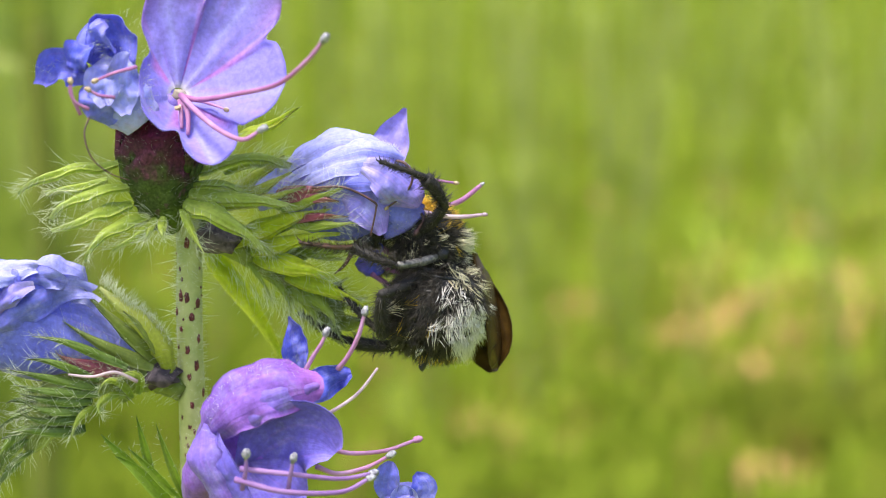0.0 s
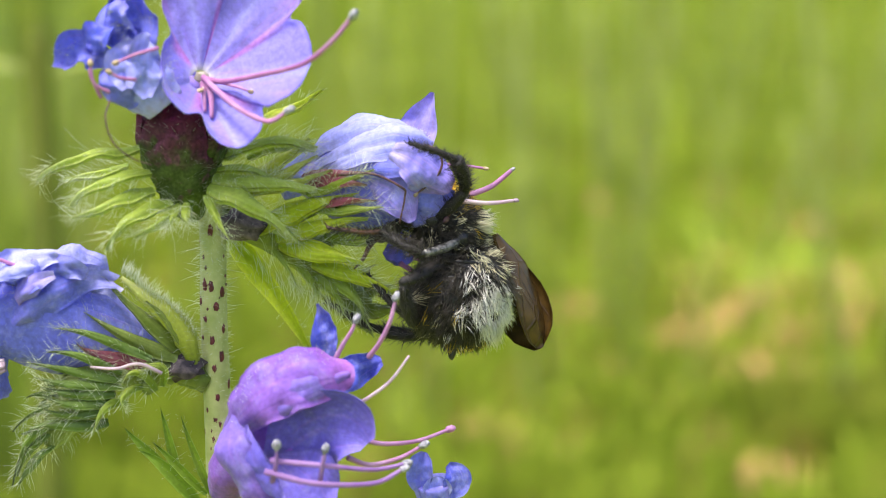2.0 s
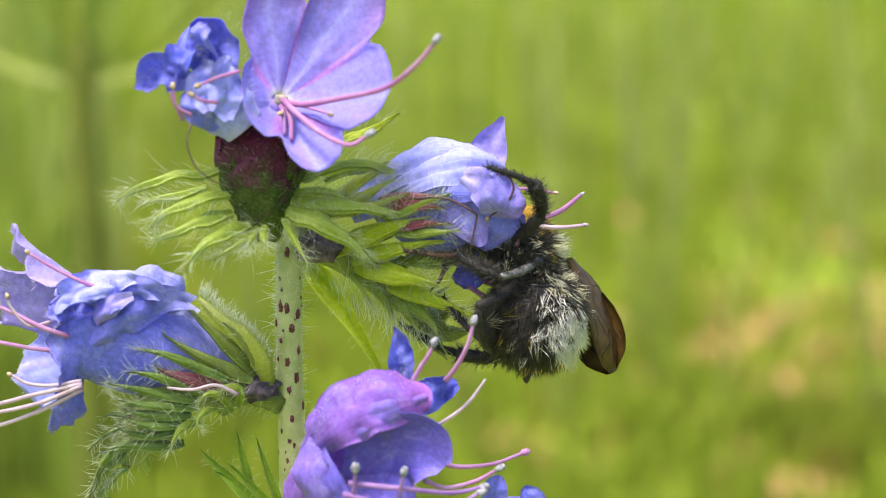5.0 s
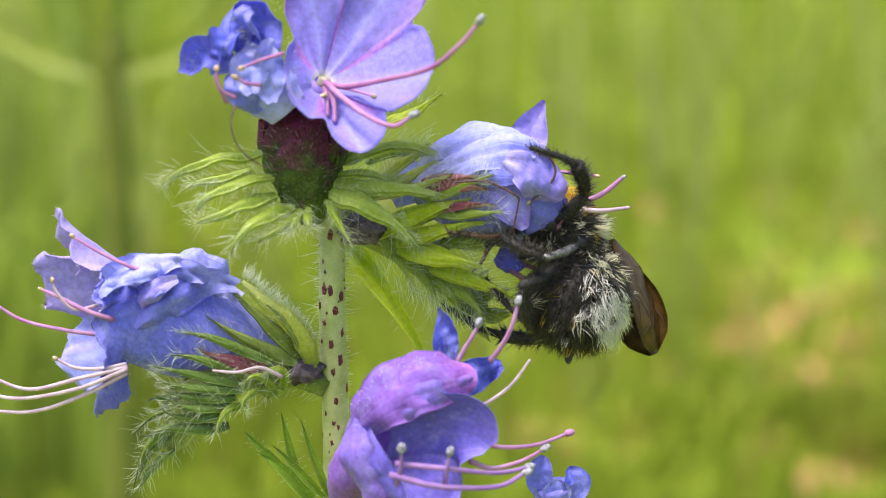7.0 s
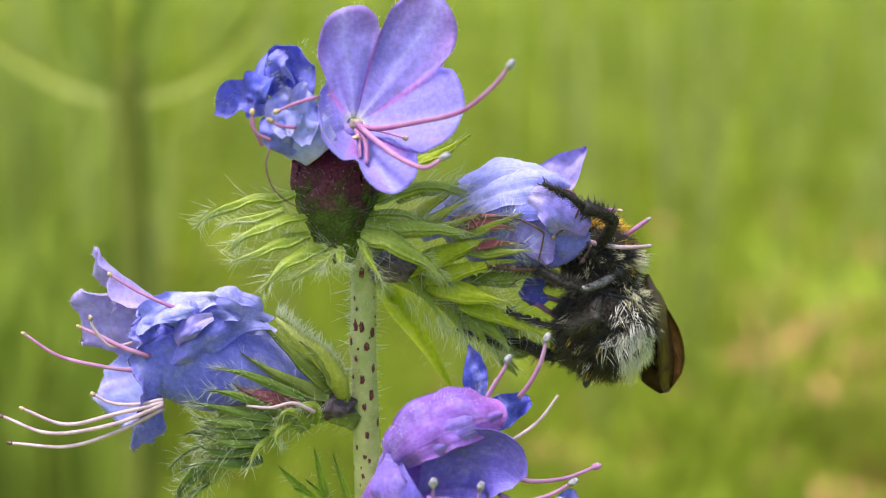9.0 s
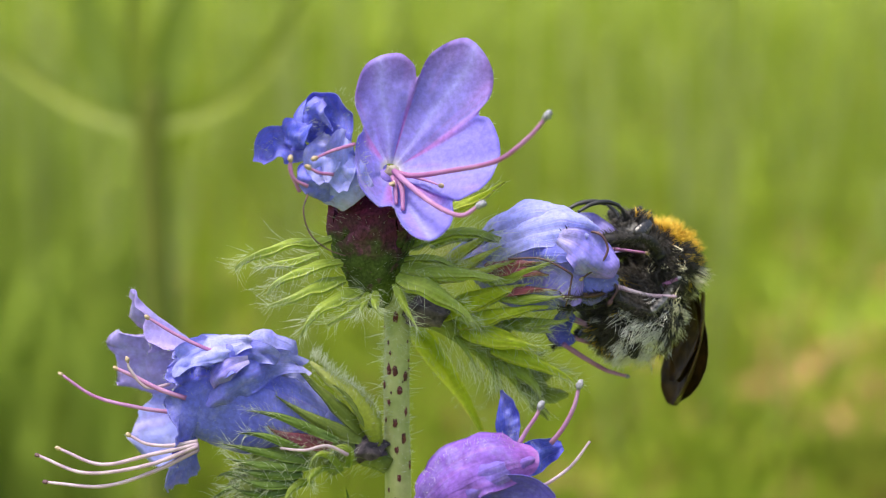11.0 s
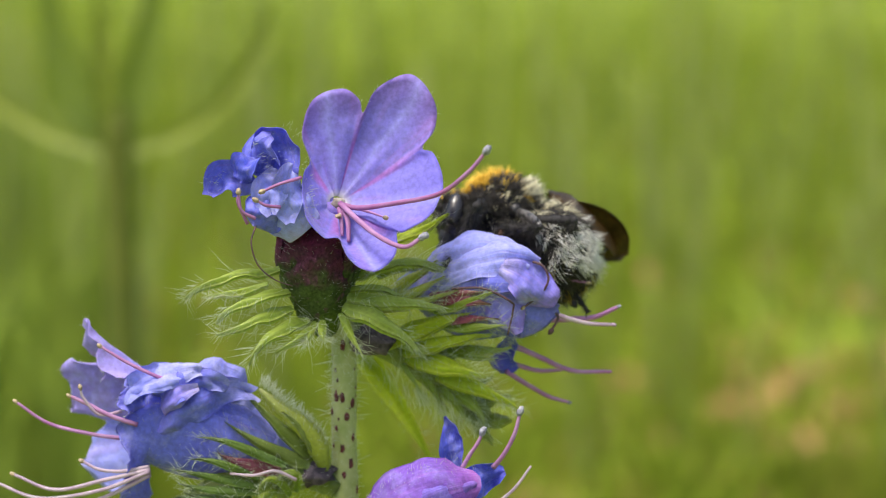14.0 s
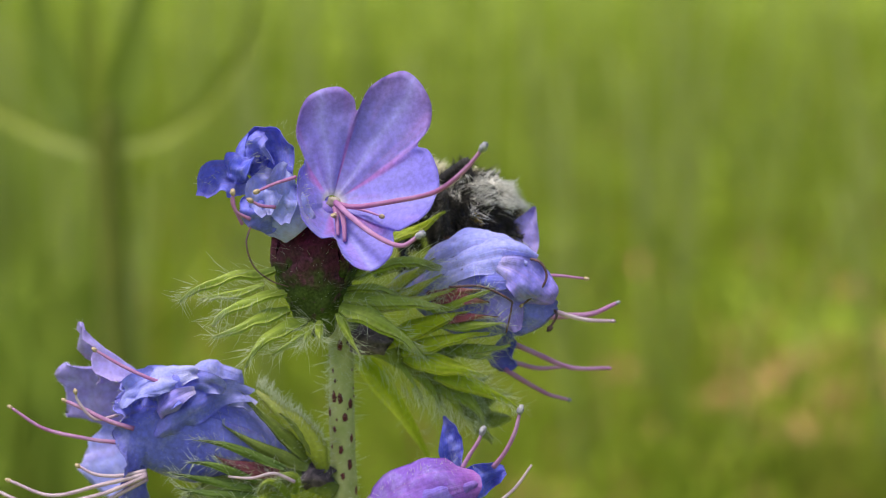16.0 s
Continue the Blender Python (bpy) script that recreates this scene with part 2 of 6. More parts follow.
def leaf_mat(name, a, b, tip, through=0.3, spots=0.25, rough=0.5):
    m, n, l, p = mat(name)
    uv = n.new("ShaderNodeUVMap")
    sep = n.new("ShaderNodeSeparateXYZ")
    l.new(uv.outputs[0], sep.inputs[0])
    big, fine = noisy(n, l, 420, 4), noisy(n, l, 3200, 3)
    c = mix(n, l, a, b, big.outputs[0])
    r = ramp(n, [(0.55, (0, 0, 0)), (1.0, (1, 1, 1))])
    l.new(sep.outputs[0], r.inputs[0])
    c = mix(n, l, c, tip, math_node(n, l, "MULTIPLY", r.outputs[0], 0.7))
    # darker towards the foot; the margins and the midrib run paler than the blade
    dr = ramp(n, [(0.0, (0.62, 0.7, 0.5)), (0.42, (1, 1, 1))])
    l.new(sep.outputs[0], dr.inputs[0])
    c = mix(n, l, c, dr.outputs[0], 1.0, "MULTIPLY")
    st = n.new("ShaderNodeTexNoise")
    sm = n.new("ShaderNodeMapping")
    sm.inputs["Scale"].default_value = (1.5, 11, 1)
    l.new(uv.outputs[0], sm.inputs[0])
    l.new(sm.outputs[0], st.inputs["Vector"])
    st.inputs["Scale"].default_value = 1.0
    sr = ramp(n, [(0.35, (0.62, 0.68, 0.5)), (0.65, (1.25, 1.2, 1.1))])
    l.new(st.outputs[0], sr.inputs[0])
    c = mix(n, l, c, sr.outputs[0], 0.45, "MULTIPLY")
    off = math_node(n, l, "ABSOLUTE", math_node(n, l, "SUBTRACT", sep.outputs[1], 0.5))
    er = ramp(n, [(0.0, (0.15, 0.15, 0.15)), (0.05, (0, 0, 0)), (0.36, (0, 0, 0)), (0.5, (0.8, 0.8, 0.8))])
    l.new(off, er.inputs[0])
    c = mix(n, l, c, tuple(min(0.9, 1.25 * q + 0.03) for q in b), math_node(n, l, "MULTIPLY", er.outputs[0], 0.55))
    fr = ramp(n, [(0.3, (0.65, 0.65, 0.65)), (0.7, (1.2, 1.2, 1.2))])
    l.new(fine.outputs[0], fr.inputs[0])
    c = mix(n, l, c, fr.outputs[0], spots * 2, "MULTIPLY")
    l.new(c, p.inputs["Base Color"])
    p.inputs["Roughness"].default_value = rough
    p.inputs["Sheen Weight"].default_value = 0.06
    bump(n, l, p, fine.outputs[0], 0.5, 0.00015)
    thin(m, n, l, p, c, through)
    return m


def plain_mat(name, a, b, scale, rough=0.5, relief=0.3, through=0.0, metal=0.0, sheen=0.0, dist=0.0001):
    m, n, l, p = mat(name)
    tx = noisy(n, l, scale, 4)
    r = ramp(n, [(0.35, a), (0.68, b)])
    l.new(tx.outputs[0], r.inputs[0])
    l.new(r.outputs[0], p.inputs["Base Color"])
    p.inputs["Roughness"].default_value, p.inputs["Metallic"].default_value = rough, metal
    p.inputs["Sheen Weight"].default_value = sheen
    bump(n, l, p, tx.outputs[0], relief, dist)
    if through:
        thin(m, n, l, p, r.outputs[0], through)
    return m


def hair_mat(name, root, tip, vary, rough=0.45, through=0.25):
    """Hairs: colour from root to tip, uneven from hair to hair."""
    m, n, l, p = mat(name)
    uv = n.new("ShaderNodeUVMap")
    sep = n.new("ShaderNodeSeparateXYZ")
    l.new(uv.outputs[0], sep.inputs[0])
    r = ramp(n, [(0.0, root), (0.9, tip)])
    l.new(sep.outputs[0], r.inputs[0])
    v = ramp(n, [(0.0, (1 - vary,) * 3), (1.0, (1 + vary,) * 3)])
    l.new(sep.outputs[1], v.inputs[0])
    c = mix(n, l, r.outputs[0], v.outputs[0], 1.0, "MULTIPLY")
    l.new(c, p.inputs["Base Color"])
    p.inputs["Roughness"].default_value = rough
    thin(m, n, l, p, c, through)
    return m


BLUE = petal_mat("blue_petal", (0.46, 0.47, 0.90), (0.21, 0.23, 0.82), (0.26, 0.25, 0.80), (0.13, 0.13, 0.62), 0.4, veins=0.3, sheen=0.15, grain=0.2)
LILAC = petal_mat("lilac_petal", (0.62, 0.55, 0.90), (0.34, 0.30, 0.88), (0.36, 0.25, 0.76), (0.22, 0.19, 0.76), 0.3, veins=0.35, sheen=0.12)
LIP = petal_mat("pale_lilac_lip", (0.52, 0.47, 0.86), (0.46, 0.39, 0.84), (0.46, 0.37, 0.80), (0.34, 0.28, 0.76), 0.3, veins=0.35, sheen=0.2, grain=0.3)
VIOLET = petal_mat("violet_petal", (0.26, 0.15, 0.60), (0.29, 0.13, 0.62), (0.42, 0.14, 0.54), (0.18, 0.07, 0.48), 0.4, veins=0.3, sheen=0.2, grain=0.3, frost_glint=0.2)
LILAC2 = petal_mat("soft_lilac_petal", (0.24, 0.16, 0.63), (0.25, 0.16, 0.66), (0.33, 0.17, 0.62), (0.18, 0.10, 0.55), 0.4, veins=0.3, sheen=0.2, grain=0.3, frost_glint=0.25)
BLUE2 = petal_mat("lavender_petal", (0.22, 0.16, 0.62), (0.18, 0.14, 0.66), (0.24, 0.19, 0.72), (0.14, 0.08, 0.50), 0.35, veins=0.25, sheen=0.2, grain=0.3, frost_glint=0.2)
DEEP = petal_mat("deep_blue_petal", (0.34, 0.37, 0.88), (0.12, 0.15, 0.74), (0.13, 0.14, 0.68), (0.07, 0.07, 0.48), 0.5, veins=0.3, sheen=0.12)
PALE = petal_mat("pale_blue_petal", (0.60, 0.60, 0.88), (0.40, 0.43, 0.92), (0.42, 0.43, 0.90), (0.22, 0.23, 0.78), 0.5, veins=0.3, sheen=0.35, frost_glint=0.6, grain=0.2)
OPEN = petal_mat("open_lilac_petal", (0.47, 0.42, 0.78), (0.29, 0.25, 0.76), (0.23, 0.19, 0.72), (0.24, 0.21, 0.74), 0.12, veins=0.3, sheen=0.45, stripes=True, frost_glint=0.05, grain=0.45)
ROSY = petal_mat("rosy_lilac_petal", (0.46, 0.40, 0.77), (0.31, 0.26, 0.75), (0.32, 0.20, 0.62), (0.28, 0.22, 0.70), 0.12, veins=0.35, sheen=0.45, stripes=True, frost_glint=0.05, grain=0.45)
STEM = plain_mat("stem_skin", (0.35, 0.41, 0.12), (0.52, 0.55, 0.23), 700, 0.5, 0.4, 0.2, sheen=0.15)
SPOT = plain_mat("stem_spot", (0.060, 0.008, 0.012), (0.16, 0.022, 0.028), 3000, 0.5)
NODE = plain_mat("withered_node", (0.03, 0.022, 0.03), (0.16, 0.12, 0.13), 1500, 0.8, 0.8)
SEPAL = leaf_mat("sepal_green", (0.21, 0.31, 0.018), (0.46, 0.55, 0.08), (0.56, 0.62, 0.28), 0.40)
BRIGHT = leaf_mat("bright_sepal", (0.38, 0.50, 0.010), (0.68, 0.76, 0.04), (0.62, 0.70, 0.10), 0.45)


def calyx_mat():
    """Mottled dark calyx: green below, maroon above, with a pale felt."""
    m, n, l, p = mat("maroon_calyx")
    uv = n.new("ShaderNodeUVMap")
    sep = n.new("ShaderNodeSeparateXYZ")
    l.new(uv.outputs[0], sep.inputs[0])
    big, mid, fine = noisy(n, l, 330, 3), noisy(n, l, 900, 4), noisy(n, l, 4200, 3)
    h = math_node(n, l, "ADD", sep.outputs[0], math_node(n, l, "MULTIPLY_ADD", big.outputs[0], 1.3, -0.65))
    r = ramp(n, [(0.15, (0.085, 0.125, 0.022)), (0.5, (0.050, 0.070, 0.018)), (0.7, (0.070, 0.026, 0.034)), (1.0, (0.105, 0.014, 0.045))])
    l.new(h, r.inputs[0])
    spots = ramp(n, [(0.56, (0, 0, 0)), (0.66, (1, 1, 1))])
    l.new(mid.outputs[0], spots.inputs[0])
    c = mix(n, l, r.outputs[0], (0.17, 0.05, 0.10), math_node(n, l, "MULTIPLY", spots.outputs[0], 0.5))
    f = ramp(n, [(0.3, (0.55, 0.6, 0.55)), (0.7, (1.35, 1.35, 1.3))])
    l.new(fine.outputs[0], f.inputs[0])
    c = mix(n, l, c, f.outputs[0], 1.0, "MULTIPLY")
    l.new(c, p.inputs["Base Color"])
    p.inputs["Roughness"].default_value = 0.9
    p.inputs["Specular IOR Level"].default_value = 0.12
    bump(n, l, p, mid.outputs[0], 0.8, 0.0004)
    return m


CALYX = calyx_mat()
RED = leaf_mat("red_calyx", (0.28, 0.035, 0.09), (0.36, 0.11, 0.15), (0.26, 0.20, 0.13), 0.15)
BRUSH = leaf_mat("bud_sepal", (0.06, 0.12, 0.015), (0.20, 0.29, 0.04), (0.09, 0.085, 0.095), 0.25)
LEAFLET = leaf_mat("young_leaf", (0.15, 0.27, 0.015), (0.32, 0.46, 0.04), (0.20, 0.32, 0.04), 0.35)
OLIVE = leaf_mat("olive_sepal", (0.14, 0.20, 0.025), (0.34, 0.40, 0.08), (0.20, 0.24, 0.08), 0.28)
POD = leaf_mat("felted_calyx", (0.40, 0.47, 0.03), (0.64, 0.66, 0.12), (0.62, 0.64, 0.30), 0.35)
HAIR = hair_mat("white_bristle", (0.55, 0.62, 0.36), (0.90, 0.92, 0.82), 0.15, 0.4, 0.4)
PINK = plain_mat("pink_filament", (0.42, 0.17, 0.38), (0.54, 0.31, 0.52), 500, 0.7, 0.3, 0.35)
MAGENTA = plain_mat("magenta_filament", (0.38, 0.13, 0.33), (0.50, 0.25, 0.46), 500, 0.55, 0.3, 0.3)
MAUVE_THREAD = plain_mat("mauve_filament", (0.30, 0.15, 0.42), (0.44, 0.26, 0.55), 500, 0.6, 0.3, 0.4)
CREAM = plain_mat("cream_filament", (0.46, 0.32, 0.42), (0.66, 0.54, 0.58), 700, 0.4, 0.15, 0.35)
THROAT = plain_mat("cream_throat", (0.34, 0.29, 0.22), (0.54, 0.48, 0.44), 900, 0.6, 0.3, 0.3)
ANTHER = plain_mat("cream_anther", (0.26, 0.18, 0.10), (0.48, 0.38, 0.24), 4000, 0.7, 0.6)
GREY = plain_mat("grey_anther", (0.12, 0.11, 0.15), (0.36, 0.36, 0.38), 4000, 0.7, 0.6)
BROWN = plain_mat("withered_style", (0.05, 0.024, 0.032), (0.14, 0.06, 0.06), 1500, 0.6, 0.4)

# ---- ground and meadow ----
def ground_mat():
    m, n, l, p = mat("meadow_soil")
    big, mid, fine = noisy(n, l, 0.9, 3), noisy(n, l, 6, 4), noisy(n, l, 60, 4)
    r = ramp(n, [(0.40, (0.21, 0.28, 0.022)), (0.55, (0.24, 0.31, 0.03)), (0.7, (0.265, 0.31, 0.04))])
    l.new(mid.outputs[0], r.inputs[0])
    c = mix(n, l, r.outputs[0], (0.25, 0.325, 0.04), math_node(n, l, "MULTIPLY", big.outputs[0], 0.6))
    f = ramp(n, [(0.3, (0.7, 0.7, 0.7)), (0.7, (1.2, 1.2, 1.2))])
    l.new(fine.outputs[0], f.inputs[0])
    c = mix(n, l, c, f.outputs[0], 1.0, "MULTIPLY")
    l.new(c, p.inputs["Base Color"])
    p.inputs["Roughness"].default_value = 0.9
    p.inputs["Specular IOR Level"].default_value = 0.15
    bump(n, l, p, fine.outputs[0], 0.6, 0.01)
    return m


def grass_mat(name, a, b, through=0.35):
    m, n, l, p = mat(name)
    geo = n.new("ShaderNodeNewGeometry")
    tx = noisy(n, l, 2.2, 3)
    c = mix(n, l, a, b, tx.outputs[0])
    v = ramp(n, [(0.0, (0.8, 0.82, 0.75)), (1.0, (1.2, 1.18, 1.15))])
    l.new(geo.outputs["Random Per Island"], v.inputs[0])
    c = mix(n, l, c, v.outputs[0], 1.0, "MULTIPLY")
    l.new(c, p.inputs["Base Color"])
    p.inputs["Roughness"].default_value = 0.7
    p.inputs["Specular IOR Level"].default_value = 0.12
    thin(m, n, l, p, c, through)
    return m


def rise(x, y):
    """The meadow's slight unevenness, in metres."""
    return 0.03 * noise.noise(Vector((x * 0.8, y * 0.8, 0.3))) + 0.012 * noise.noise(Vector((x * 4, y * 4, 2)))


gv, gf = [], []
edge = [-400, -120, -40, -14, -7] + [-4 + 0.25 * k for k in range(33)] + [7, 14, 40, 120, 400]
for gy in edge:
    for gx in edge:
        gv.append((gx, gy + 3, rise(gx, gy + 3)))
k = len(edge)
for i in range(k - 1):
    for j in range(k - 1):
        gf.append((i * k + j, i * k + j + 1, (i + 1) * k + j + 1, (i + 1) * k + j))
me = bpy.data.meshes.new("ground")
me.from_pydata(gv, [], gf)
me.materials.append(ground_mat())
me.polygons.foreach_set("use_smooth", [True] * len(me.polygons))
tagged(new("ground", me), "meadow soil with short turf and bare dry patches", "ground", kind="structure")

# The bare, reddish-dry patches in the turf: centre x, y and radius in metres.
PATCHES = [(0.301, 1.359, 0.045), (0.37, 1.32, 0.06), (0.416, 1.395, 0.06), (0.289, 1.206, 0.06), (0.327, 1.19, 0.05), (0.149, 1.307, 0.035), (0.194, 1.239, 0.03), (0.085, 1.097, 0.04), (0.275, 1.398, 0.03), (0.367, 1.479, 0.04), (0.012, 1.013, 0.03), (0.181, 1.4, 0.025), (0.432, 1.523, 0.035), (0.257, 0.985, 0.05), (0.135, 1.033, 0.03)]
rnd = random.Random(77)
PATCHES += [(rnd.uniform(-0.02, 0.62), rnd.uniform(0.98, 2.0), rnd.uniform(0.025, 0.06)) for _ in range(12)]
PATCHES += [(rnd.uniform(0.25, 0.6), rnd.uniform(1.25, 1.9), rnd.uniform(0.02, 0.04)) for _ in range(22)]
PATCHES += [(rnd.uniform(-0.5, -0.1), rnd.uniform(1.1, 2.2), rnd.uniform(0.02, 0.05)) for _ in range(6)]


def meadow(name, label, material, count, near, far, tall, wide, seed, keep, side=(-0.4, 0.4), around=0.0):
    """Blades of grass, one body: thickest between near and far, or evenly over a square around the plant."""
    rnd = random.Random(seed)
    verts, faces = [], []
    while count:
        y = near * (far / near) ** (rnd.random() ** (0.65 if near > 1.5 else 1.0))
        x = rnd.uniform(*side) * (y + 0.5)
        if around:
            x, y = rnd.uniform(-around, around), rnd.uniform(-around, around)
            if (y > -0.5 and abs(x) < 0.4 * (y + 0.5)) or x * x + (y + 0.1) ** 2 < 0.09:
                continue
        bare = any((x - a) ** 2 + (y - b) ** 2 < (r * rnd.uniform(0.6, 1.3)) ** 2 for a, b, r in PATCHES)
        if bare and rnd.random() > keep:
            continue
        count -= 1
        h = tall * rnd.uniform(0.45, 1.1)
        w = wide * rnd.uniform(0.6, 1.4)
        a, lean = rnd.uniform(0, 6.28), rnd.uniform(0, 0.45) * h
        d = Vector((math.cos(a), math.sin(a), 0))
        s = Vector((-d.y, d.x, 0)) * w / 2
        b = rnd.uniform(0, 6.28)
        s = Vector((math.cos(b), math.sin(b), 0)) * w / 2
        root = Vector((x, y, rise(x, y) - 0.01))
        k = len(verts)
        mid = root + d * lean * 0.3 + Vector((0, 0, h * 0.6))
        tip = root + d * lean + Vector((0, 0, h))
        back = Vector((s.y, -s.x, 0)) * 0.25
        verts += [root - s, root + s, root + back, mid - s * 0.8, mid + s * 0.8, mid + back, tip]
        faces += [(k, k + 1, k + 4, k + 3), (k + 1, k + 2, k + 5, k + 4), (k + 2, k, k + 3, k + 5), (k + 3, k + 4, k + 6), (k + 4, k + 5, k + 6), (k + 5, k + 3, k + 6)]
    me = bpy.data.meshes.new(name)
    me.from_pydata(verts, [], faces)
    me.materials.append(material)
    return tagged(new(name, me), label, "grass", kind="stuff")


meadow("meadow_grass", "lush yellow-green meadow grass, far out of focus", grass_mat("meadow_green", (0.245, 0.335, 0.026), (0.32, 0.395, 0.04)), 52000, 0.7, 12, 0.05, 0.007, 1, 0.36)
meadow("meadow_grass", "lush yellow-green meadow grass, far out of focus", bpy.data.materials["meadow_green"], 62000, 1, 2, 0.07, 0.012, 8, 1.0, (0, 0), 4.0)
meadow("tall_grass", "taller green grass blades standing in the meadow", grass_mat("tall_green", (0.18, 0.26, 0.02), (0.285, 0.345, 0.038)), 12000, 1.9, 14, 0.13, 0.006, 2, 0.4)
meadow("dry_grass", "dry reddish straw lying among the meadow grass", grass_mat("dry_straw", (0.27, 0.17, 0.06), (0.34, 0.23, 0.08), 0.2), 5200, 0.8, 8, 0.045, 0.005, 3, 1.0)
meadow("herb_clump", "darker green herbs growing rank in the meadow", grass_mat("dark_herb", (0.24, 0.335, 0.04), (0.32, 0.40, 0.06)), 2600, 0.9, 3.0, 0.2, 0.008, 4, 1.0, (-0.4, -0.13))
PALE_STEM = grass_mat("pale_stem", (0.28, 0.34, 0.085), (0.38, 0.42, 0.14))
rnd = random.Random(6)
for _ in range(150):
    y = 1.0 * 2.6 ** rnd.random()
    x = rnd.uniform(-0.4, 0.4) * (y + 0.5)
    h, r, lean = rnd.uniform(190, 460), rnd.uniform(1.6, 3.4), rnd.uniform(-60, 60)
    g = Geo()
    foot = Vector((x * 1000, y * 1000, rise(x, y) * 1000 - 10))
    tube(g, bez([foot, foot + Vector((lean * 0.2, 0, h * 0.55)), foot + Vector((lean, rnd.uniform(-30, 30), h))], 6), [r, r * 0.8, r * 1.2, r * 0.5], 5)
    tagged(link("grass_stem", g, PALE_STEM, (0, 0, 0)), "pale flowering grass stem standing above the meadow", "grass", "pale grass stems")
meadow("herb_clump", "low dark green herbs at the edge of the bare soil", grass_mat("low_herb", (0.21, 0.25, 0.026), (0.28, 0.32, 0.04)), 500, 1.0, 1.10, 0.05, 0.010, 14, 1.0, (0.165, 0.235))
SOIL = plain_mat("bare_soil", (0.30, 0.17, 0.065), (0.46, 0.23, 0.105), 22, 0.95, 0.8, dist=0.004)
for k, (px_, py_, pr) in enumerate(PATCHES):
    g = Geo()
    rim = []
    for q in range(28):
        a = q * 2 * math.pi / 28
        rr = pr * (0.85 + 0.4 * noise.noise(Vector((math.cos(a) * 1.3 + k * 5, math.sin(a) * 1.3, 0))))
        rim.append((px_ + rr * math.cos(a), py_ + rr * math.sin(a)))
    verts = [((px_) * 1000, py_ * 1000, rise(px_, py_) * 1000 + 12)] + [(x * 1000, y * 1000, rise(x, y) * 1000 - 3) for x, y in rim]
    g.add(verts, [(0, q + 1, (q + 1) % 28 + 1) for q in range(28)])
    ob = link("bare_patch", g, SOIL, (0, 0, 0))
    tagged(ob, "bare reddish-brown soil among the turf", "soil", kind="structure")

# ---- a second, unfocused stalk behind ----
STALK = plain_mat("far_stalk", (0.085, 0.105, 0.006), (0.115, 0.13, 0.010), 60, 0.9)
# darker copy of the leaf green: shade between the pale leaves, put into colour
SHADE_LEAF = leaf_mat("far_shaded_leaf", (0.15, 0.22, 0.006), (0.19, 0.26, 0.010), (0.19, 0.26, 0.012))
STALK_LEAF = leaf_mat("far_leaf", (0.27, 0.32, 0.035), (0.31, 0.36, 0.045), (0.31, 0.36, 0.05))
FARX, FARY = -70.0, 330.0
stalk = thing("wild_plant", (FARX, FARY, -350), "dull green wild plant stalk with arching pale leaves", "plant")
g = Geo()
tube(g, chain([(FARX, FARY, -360), (FARX - 2, FARY, -200), (FARX + 1, FARY, -80), (FARX, FARY, -12)], 8), [5.5, 4.6, 4.2, 3.6], 12)
part("stalk", g, STALK, stalk)
for pts, w, leaf_skin in [
    ([(-71.1, 330.0, -22.3), (-54.6, 328.0, -21.8), (-37.4, 326.0, -13.9), (-29.2, 324.0, 17.3)], 4.2, STALK_LEAF),
    ([(-71.1, 330.0, -22.3), (-84.9, 332.0, -21.6), (-97.9, 334.0, -14.6), (-114.7, 336.0, 1.5)], 4.2, STALK_LEAF),
    ([(-71.5, 328.0, -22.5), (-71.6, 326.0, -10.4), (-71.8, 325.0, 0.8), (-71.9, 324.0, 17.3)], 6.0, STALK_LEAF),
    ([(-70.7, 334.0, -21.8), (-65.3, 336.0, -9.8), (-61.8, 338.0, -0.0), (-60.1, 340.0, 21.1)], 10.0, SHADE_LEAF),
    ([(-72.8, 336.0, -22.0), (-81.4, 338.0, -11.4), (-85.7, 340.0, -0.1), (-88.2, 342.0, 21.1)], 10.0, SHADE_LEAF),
]:
    g = Geo()
    blade(g, pts, w, (0.1, -1, 0.3), STRAP, cup=1.2, thick=0.6, nu=20)
    part("leaf", g, leaf_skin, stalk)

# ---- the flowering plant ----
plant = thing("vipers_bugloss", (0, 0, -350), "bristly viper's bugloss stem with blue-violet open flowers", "wildflower")

g = Geo()
stem_line = chain([(0.5, 1.0, -352), (0.2, 0.5, -200), (0.6, 0, -60), (0.2, 0, -22), (0, 0, -8), (0, -0.3, 0), (-1.2, -1.5, 3.5)], 10)
tube(g, stem_line, [3.4, 2.6, 1.45, 1.08, 1.02, 0.98, 0.95], 18, 0.05)
stem = part("stem", g, STEM, plant, "pale green stem with dark red spots")
g = Geo()
for _ in range(1500):
    f = 0.58 + 0.42 * random.random()
    i = min(int(f * (len(stem_line) - 1)), len(stem_line) - 2)
    p = stem_line[i].lerp(stem_line[i + 1], random.random())
    a = random.uniform(0, 6.28)
    d = Vector((math.cos(a), math.sin(a), random.uniform(-0.25, 0.35)))
    long = random.random() < 0.06
    bristle(g, p + d * 0.9, d, random.uniform(1.0, 2.2) if long else random.uniform(0.25, 0.8), 0.024 if long else 0.014, wild() * 0.15)
part("bristles", g, HAIR, stem, "short white bristles", "stuff")
rnd = random.Random(5)
